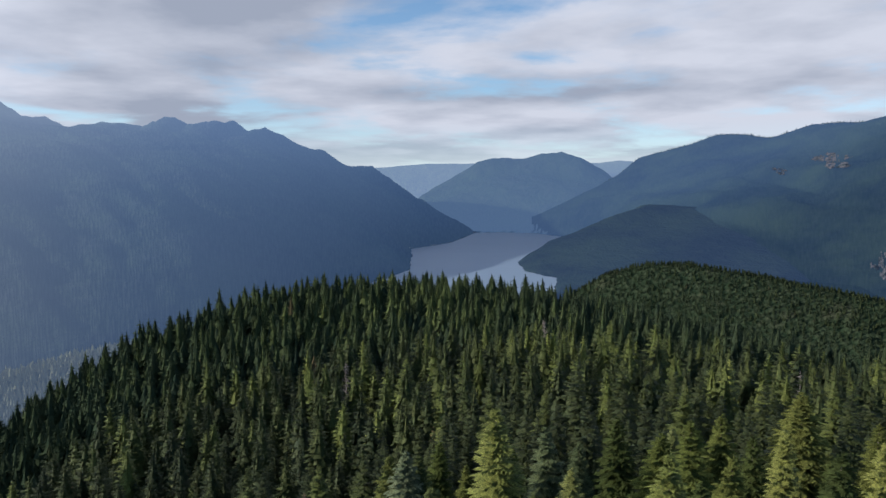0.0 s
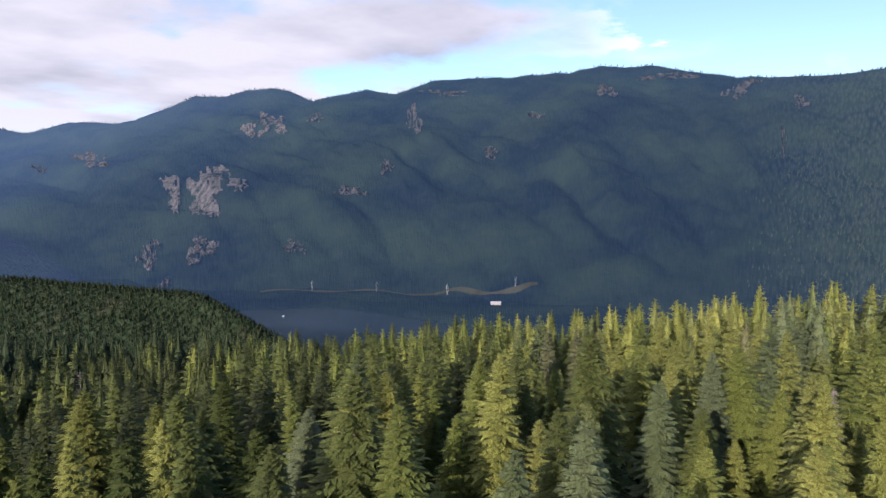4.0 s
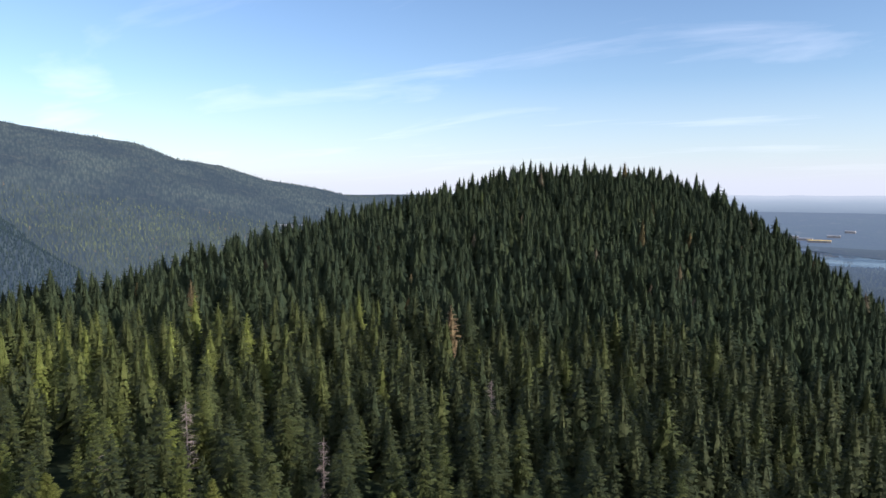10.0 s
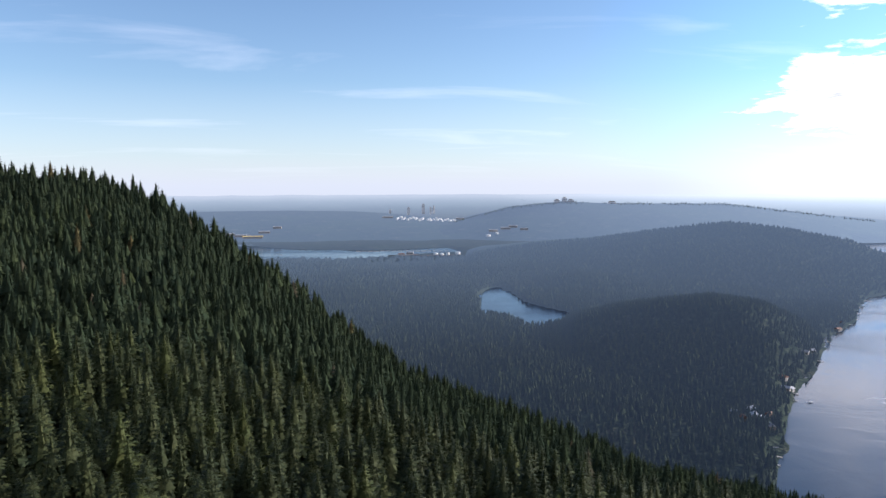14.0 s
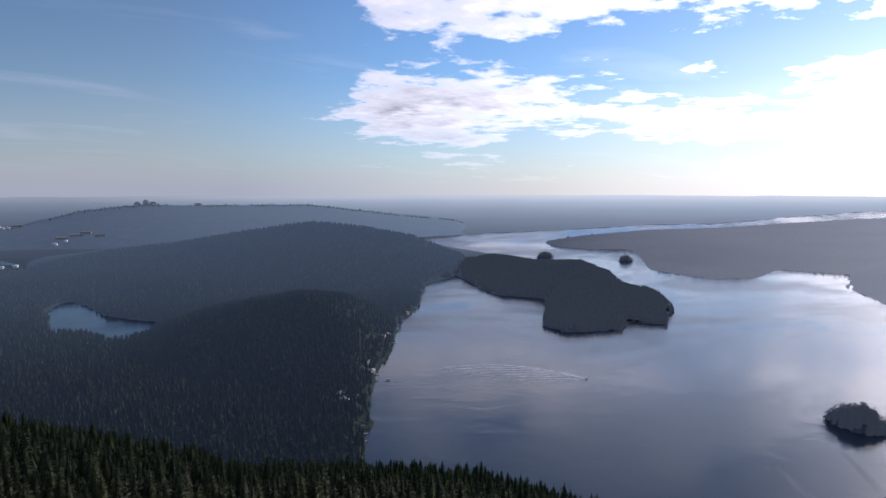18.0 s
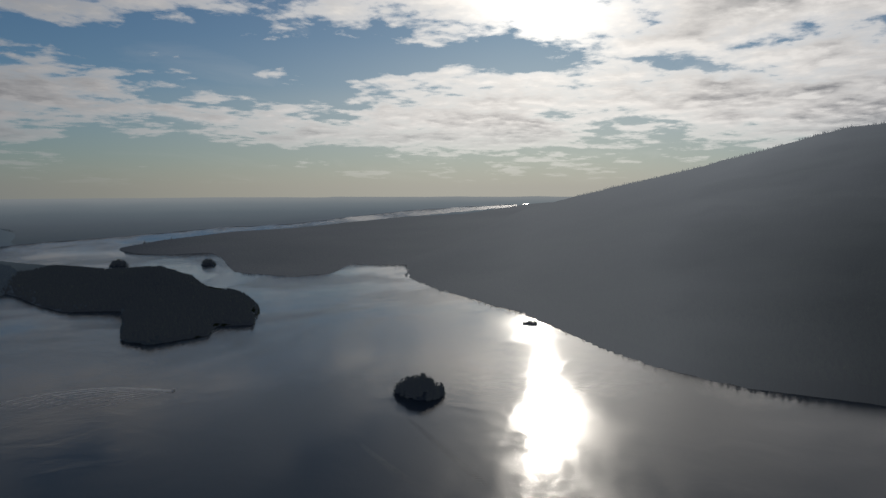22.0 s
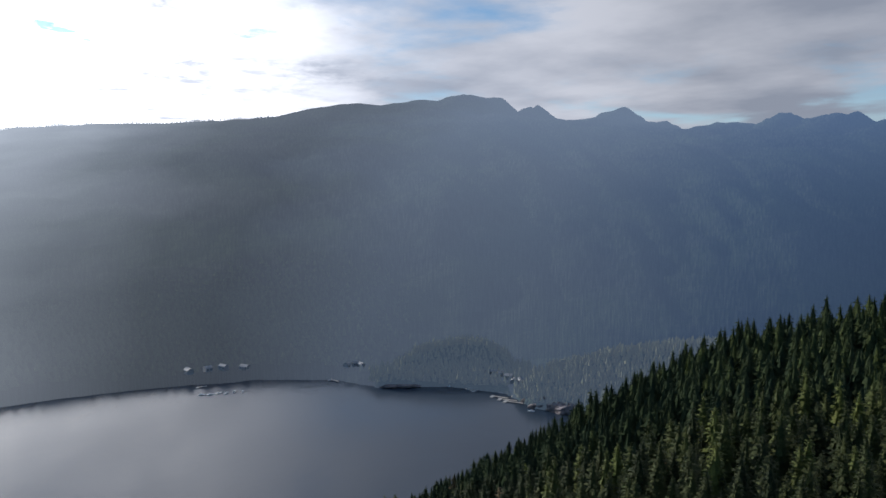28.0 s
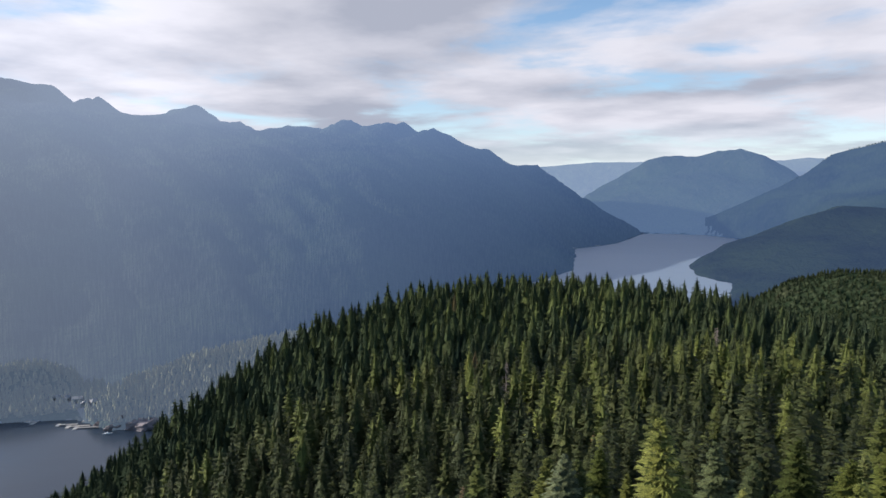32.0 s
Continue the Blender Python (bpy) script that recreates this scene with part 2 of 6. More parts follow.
def foliage(name, from_objects, far=0.0, glow=None, deep=(0.035, 0.045, 0.030)):
    """Conifer needles. Each tree takes its own green: by its object, or by the tint that its points carry. far: 0 for the yellow-green of the near ridge, 1 for dark woods."""
    m, n = material(name)
    rnd = n.math("ADD", n.math("MULTIPLY", n.add("ObjectInfo").outputs["Random"], 0.70), 0.25) if from_objects else n.add("Attribute", attribute_name="tint").outputs["Fac"]
    place = n.add("TexCoord").outputs["Object"]
    col = n.ramp(rnd, [(0.0, (0.022, 0.034, 0.016)), (0.25, (0.054, 0.070, 0.021)), (0.5, (0.148, 0.176, 0.036)), (0.74, (0.255, 0.258, 0.060)),
                       (0.86, (0.095, 0.125, 0.055)), (0.965, (0.13, 0.155, 0.085)), (0.985, (0.20, 0.115, 0.035)), (1.0, (0.19, 0.14, 0.10))])
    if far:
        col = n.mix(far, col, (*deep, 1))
    col = n.mix(n.noise(place, 1.1, 3.0), n.mix(0.5, col, (0.03, 0.04, 0.012, 1)), col)
    tufts = n.noise(place, 5.5, 3.0, 0.65)
    col = n.mix(1.0, col, n.grey(tufts, (0.32, 0.45), (0.52, 1.05), (0.68, 1.75)), "MULTIPLY")
    isle = n.add("NewGeometry")
    col = n.mix(n.grey(isle.outputs["Random Per Island"], (0.0, 0.0), (1.0, 0.4)), col, n.mix(0.4 * (1 - far), col, (0.19, 0.18, 0.05, 1)))
    # a bough is a cushion of needles: it takes light as the round of the crown does
    lean = n.add("Attribute", attribute_name="outward").outputs["Vector"]
    if from_objects:
        turn = n.add("VectorTransform", {0: lean})
        turn.vector_type, turn.convert_from, turn.convert_to = "NORMAL", "OBJECT", "WORLD"
        lean = turn.outputs[0]
    both = n.add("VectorMath", {0: n.add("VectorMath", {0: lean, 1: (1.2, 1.2, 1.2)}, operation="MULTIPLY").outputs[0], 1: isle.outputs["Normal"]}, operation="ADD").outputs[0]
    finish(n, col, 0.75, n.add("VectorMath", {0: both}, operation="NORMALIZE").outputs[0], 0.15 if far < 0.3 else 0.0, glow)
    return m


def bark_material():
    m, n = material("bark")
    place = n.add("TexCoord").outputs["Object"]
    g = n.noise(n.scaled(place, 6, 6, 0.8), 2.0, 5.0)
    finish(n, n.ramp(g, [(0.3, (0.05, 0.038, 0.028)), (0.7, (0.17, 0.14, 0.11))]), 0.9)
    return m


def woods_material(name, glow=None, dark=(0.018, 0.030, 0.016), light=(0.075, 0.090, 0.038), grain=0.15, relief=1.0, bare=(0.09, 0.085, 0.05), patch=0.6, steep=False, southern=None):
    """A wooded slope: crowns as cells, stands of different age, and small breaks. steep: the firs stand as spires one
    over another. patch: how dark the stands turn; at 0.9 they imitate cloud shadows. southern: the paler colour, as if
    sunlit, into which the woods pass in the south-east.
    """
    m, n = material(name)
    place = n.add("NewGeometry").outputs["Position"]
    p = n.add("SeparateXYZ", {0: place})
    turn = n.math("ARCTAN2", p.outputs[0], p.outputs[1])
    cells = n.scaled(place, 1, 1, 0.22)
    if steep:
        d = n.math("SQRT", n.math("ADD", n.math("MULTIPLY", p.outputs[0], p.outputs[0]), n.math("MULTIPLY", p.outputs[1], p.outputs[1])))
        cells = n.add("CombineXYZ", {0: n.math("MULTIPLY", turn, 2300.0), 1: n.math("MULTIPLY", d, 0.06), 2: n.math("MULTIPLY", p.outputs[2], 0.30)}).outputs[0]
    crowns = n.add("TexVoronoi", {"Vector": cells, "Scale": grain, "Randomness": 1.0}).outputs["Distance"]
    # cloud shade in the north and sunlit south-east put into the colour
    if southern:
        light = n.mix(n.grey(n.math("MULTIPLY", turn, 1 / math.pi), (0.43, 0.0), (0.57, 1.0)), (*light, 1), (*southern, 1))
    else:
        light = (*light, 1)
    stands = n.noise(place, 0.0035, 6.0, 0.6)
    streak = n.noise(n.scaled(place, 1, 1, 0.3), 0.022, 5.0, 0.65)
    col = n.mix(n.grey(crowns, (0.05, 1.0), (0.75, 0.0)), (*dark, 1), light)
    # a high patch darkens the stands into painted cloud shadows
    col = n.mix(n.grey(stands, (0.38, 0.75), (0.62, 0.0)), col, n.mix(patch, col, (0.03 if patch < 0.7 else 0.008, 0.045 if patch < 0.7 else 0.014, 0.02 if patch < 0.7 else 0.010, 1)))
    col = n.mix(n.grey(streak, (0.55, 0.0), (0.75, 0.6)), col, (*bare, 1))
    bump = n.add("Bump", {"Strength": 0.45 * relief, "Distance": 5.0, "Height": n.math("SUBTRACT", 1.0, crowns)}).outputs[0]
    bump = n.add("Bump", {"Strength": 0.5 * relief, "Distance": 30.0, "Height": streak, "Normal": bump}).outputs[0]
    finish(n, col, 0.9, bump, 0.0, glow)
    return m


def rock_material():
    m, n = material("granite")
    place = n.add("NewGeometry").outputs["Position"]
    a = n.noise(n.scaled(place, 1, 1, 0.35), 0.045, 8.0, 0.75)
    col = n.ramp(a, [(0.40, (0.016, 0.023, 0.019)), (0.49, (0.066, 0.064, 0.064)), (0.58, (0.105, 0.097, 0.099)), (0.72, (0.165, 0.153, 0.150))])
    bump = n.add("Bump", {"Strength": 0.8, "Distance": 10.0, "Height": a}).outputs[0]
    # faint blue emission on the rock imitates haze
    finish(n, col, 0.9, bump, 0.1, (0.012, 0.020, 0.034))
    return m


def water_material(name="water", windy_skylit=0.0):
    m, n = material(name)
    place = n.add("NewGeometry").outputs["Position"]
    ripple = n.noise(n.scaled(place, 1.0, 0.6, 1), 0.35, 4.0, 0.6)
    swell = n.noise(place, 0.02, 4.0, 0.55, 0.6)
    calm = n.noise(n.scaled(place, 0.6, 1.0, 1), 0.0022, 5.0, 0.6, 1.2)
    bump = n.add("Bump", {"Strength": 0.13, "Distance": 0.5, "Height": ripple}).outputs[0]
    bump = n.add("Bump", {"Strength": 0.05, "Distance": 8.0, "Height": swell, "Normal": bump}).outputs[0]
    rough = n.grey(calm, (0.40, 0.07 + windy_skylit), (0.60, 0.26 + windy_skylit))
    # a rippled lobe under a calm one
    # the rough north arm gets a pale base that imitates reflected sky
    finish(n, (0.024, 0.040, 0.062, 1) if not windy_skylit else (0.20, 0.27, 0.35, 1), 0.5, bump, 0.07 if not windy_skylit else 0.5, **{"IOR": 1.33, "Coat Weight": 1.0 if not windy_skylit else 0.3, "Coat Roughness": rough, "Coat IOR": 1.33, "Coat Normal": bump})
    return m


NEEDLES, NEEDLES_STUFF, BARK, GRANITE, WATER = foliage("needles", True), foliage("needles_stand", False), bark_material(), rock_material(), water_material()
# darker copies of the needles: cloud shade put into the colour
NEEDLES_SHADED = foliage("needles_shaded", True, 0.5, deep=(0.030, 0.044, 0.018))
NEEDLES_KNOLL = foliage("needles_knoll", False, 0.5, deep=(0.030, 0.048, 0.044))
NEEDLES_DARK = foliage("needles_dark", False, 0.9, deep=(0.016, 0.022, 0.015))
# glow on these far trees is distance haze painted as emission
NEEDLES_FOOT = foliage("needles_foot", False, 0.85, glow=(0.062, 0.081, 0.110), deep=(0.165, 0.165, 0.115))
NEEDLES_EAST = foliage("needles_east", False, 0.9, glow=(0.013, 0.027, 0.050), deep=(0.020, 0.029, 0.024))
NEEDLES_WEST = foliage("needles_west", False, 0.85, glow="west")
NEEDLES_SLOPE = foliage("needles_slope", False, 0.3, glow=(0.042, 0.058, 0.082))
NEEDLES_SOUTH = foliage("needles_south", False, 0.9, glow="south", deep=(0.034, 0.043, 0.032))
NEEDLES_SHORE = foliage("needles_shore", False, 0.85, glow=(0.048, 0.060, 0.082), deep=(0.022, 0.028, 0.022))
FLOOR = woods_material("forest_floor", dark=(0.024, 0.032, 0.018), light=(0.060, 0.070, 0.034), grain=0.3)
WOODS = woods_material("woods", light=(0.05, 0.062, 0.034))
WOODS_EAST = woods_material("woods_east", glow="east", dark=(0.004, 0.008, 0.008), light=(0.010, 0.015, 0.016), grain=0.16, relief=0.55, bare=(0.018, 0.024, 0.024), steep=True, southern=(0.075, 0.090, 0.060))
# glow of the far ranges and hills below: haze painted as emission
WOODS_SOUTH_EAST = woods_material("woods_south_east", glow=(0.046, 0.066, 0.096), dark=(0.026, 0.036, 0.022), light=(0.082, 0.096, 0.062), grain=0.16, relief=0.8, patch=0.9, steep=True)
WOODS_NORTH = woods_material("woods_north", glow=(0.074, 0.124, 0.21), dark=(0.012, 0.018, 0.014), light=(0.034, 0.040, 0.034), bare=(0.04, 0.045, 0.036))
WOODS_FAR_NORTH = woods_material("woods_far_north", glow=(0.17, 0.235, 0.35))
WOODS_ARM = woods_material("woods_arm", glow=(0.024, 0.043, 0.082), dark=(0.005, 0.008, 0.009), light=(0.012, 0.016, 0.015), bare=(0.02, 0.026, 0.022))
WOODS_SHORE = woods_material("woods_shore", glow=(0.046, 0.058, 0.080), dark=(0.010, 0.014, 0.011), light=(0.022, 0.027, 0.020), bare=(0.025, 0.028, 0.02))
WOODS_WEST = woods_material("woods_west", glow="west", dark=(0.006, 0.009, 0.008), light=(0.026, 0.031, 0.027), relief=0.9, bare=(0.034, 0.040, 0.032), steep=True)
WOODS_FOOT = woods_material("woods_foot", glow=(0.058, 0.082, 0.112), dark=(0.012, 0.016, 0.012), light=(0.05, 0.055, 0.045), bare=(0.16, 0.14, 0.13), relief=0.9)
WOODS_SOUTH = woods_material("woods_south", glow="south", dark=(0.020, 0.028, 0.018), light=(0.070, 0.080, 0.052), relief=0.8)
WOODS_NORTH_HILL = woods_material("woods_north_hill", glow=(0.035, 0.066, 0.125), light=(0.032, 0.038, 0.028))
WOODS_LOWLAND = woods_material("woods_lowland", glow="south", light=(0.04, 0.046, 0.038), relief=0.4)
WATER_WINDY_SKYLIT = water_material("water_windy_skylit", 0.42)
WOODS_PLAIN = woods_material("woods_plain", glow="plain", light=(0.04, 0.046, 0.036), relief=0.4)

# ---------------------------------------------------------------- the lie of the land
# Plan in bearings (degrees clockwise from the y axis, which points up the inlet) and metres from the hovering place.
# The sea lies at z = 0; beyond 3 km the whole sheet lifts gently, so that it meets the sky as the wide lowland does.
def sheet(r):
    r = np.asarray(r, float)
    return np.where(r < 3000, 0.0, EYE + r * np.tan(np.radians(-4.953 + 0.00208 * (r - 3000))))


def polar(b, r):
    b = np.radians(b)
    return np.asarray(r) * np.sin(b), np.asarray(r) * np.cos(b)


def soft_noise(x, y, scale, octaves=4, seed=0.0):
    """Smooth value noise over the plan, about -1 to 1."""
    total, amp, norm = np.zeros_like(np.asarray(x, float)), 1.0, 0.0
    for o in range(octaves):
        fx, fy = x / scale + seed * 7.3 + o * 19.7, y / scale - seed * 3.1 + o * 11.3
        ix, iy = np.floor(fx), np.floor(fy)
        u, v = fx - ix, fy - iy
        u, v = u * u * (3 - 2 * u), v * v * (3 - 2 * v)

        def h(a, b):
            q = np.sin(a * 127.1 + b * 311.7) * 43758.5453
            return (q - np.floor(q)) * 2 - 1
        n = (h(ix, iy) * (1 - u) + h(ix + 1, iy) * u) * (1 - v) + (h(ix, iy + 1) * (1 - u) + h(ix + 1, iy + 1) * u) * v
        total, norm, amp, scale = total + n * amp, norm + amp, amp * 0.5, scale * 0.5
    return total / norm * 1.6


# Water bodies: bearing and distance of their shores.
INLET = [(212.6, 650), (212.8, 734), (213.2, 856), (213.9, 998), (215.2, 1183), (215.6, 1337), (217.2, 1505), (217.7, 1850), (220.3, 2030),
         (220.8, 1975), (222.1, 1782), (223.8, 1660), (227.6, 1623), (227.4, 1301), (229.3, 1244), (233.6, 1289), (234.3, 1376), (237.2, 1363),
         (237.4, 1600), (236, 1800), (233, 2000), (230, 2250), (226, 2500), (222, 2750), (219, 3050), (217, 3362), (223, 3530), (228, 3650),
         (234.7, 3890), (240.3, 3987), (244.9, 4227), (249.5, 4468), (254, 4600)]
INLET_WEST = [(260, 4756), (257, 4560), (249.5, 4230), (241.2, 3850), (235.7, 3650), (230.4, 3400), (227.4, 3190), (228.7, 3024), (231.2, 2913),
              (234, 2975), (234.8, 2750), (235.7, 2247), (240.2, 2088), (243.5, 2148), (244.9, 2393), (249.5, 2355), (249.5, 2030), (252.3, 1760),
              (258.7, 1450), (262.9, 1244), (265, 1154), (269.5, 1043), (276.3, 970), (285, 970), (298, 963), (304.5, 938), (307.7, 895),
              (313.7, 895), (318.4, 867), (320.8, 810), (323.2, 800), (330, 760), (338, 640), (330, 480), (315, 420), (300, 400), (270, 390),
              (240, 400), (225, 480), (212.6, 560)]
ARM = [(357.4, 2213), (357.4, 2972), (0.7, 3218), (2.6, 3600), (4.5, 3620), (7.4, 3600), (11, 3400), (11.5, 2950), (7, 2650), (6.1, 2433), (6.7, 2180),
       (9.3, 2030), (9, 1700), (3, 1500), (356, 1600), (354, 1900)]
LAKE_EAST = [(37.5, 1500), (39, 1521), (45, 1521), (52.7, 1376), (57.5, 1245), (62, 1120), (62, 1000), (50, 980), (44, 1080), (39.5, 1250), (38, 1400)]
LAKE_SOUTH = [(189.6, 1640), (190.1, 1745), (191.0, 1786), (192.1, 1677), (193.1, 1556), (194.7, 1489), (197.2, 1425), (195.7, 1310), (194.0, 1270), (192.4, 1330), (190.5, 1375), (189.6, 1395)]
ARM_SOUTH = [(166, 3100), (170.9, 3100), (174.6, 2913), (180.6, 2809), (186.6, 2913), (188.3, 2700), (186.6, 2650), (178.3, 2433), (172.7, 2516), (166, 2600)]
SHORES = [np.array([polar(b, r) for b, r in w]) for w in (INLET + INLET_WEST, ARM, LAKE_EAST, LAKE_SOUTH, ARM_SOUTH)]


def inland(x, y):
    """Metres to the nearest shore, negative over water."""
    x, y = np.asarray(x, float), np.asarray(y, float)
    best, wet = np.full(x.shape, 1e9), np.zeros(x.shape, bool)
    for shore in SHORES:
        inside = np.zeros(x.shape, bool)
        for (x0, y0), (x1, y1) in zip(shore, np.roll(shore, -1, 0)):
            dx, dy = x1 - x0, y1 - y0
            t = np.clip(((x - x0) * dx + (y - y0) * dy) / (dx * dx + dy * dy), 0, 1)
            best = np.minimum(best, np.hypot(x - x0 - t * dx, y - y0 - t * dy))
            inside ^= ((y0 > y) != (y1 > y)) & (x < dx * (y - y0) / (dy if dy else 1e-9) + x0)
        wet |= inside
    best = best + 9.0 * soft_noise(x, y, 70.0, 3, 3.0)
    return np.where(wet, -best, best)


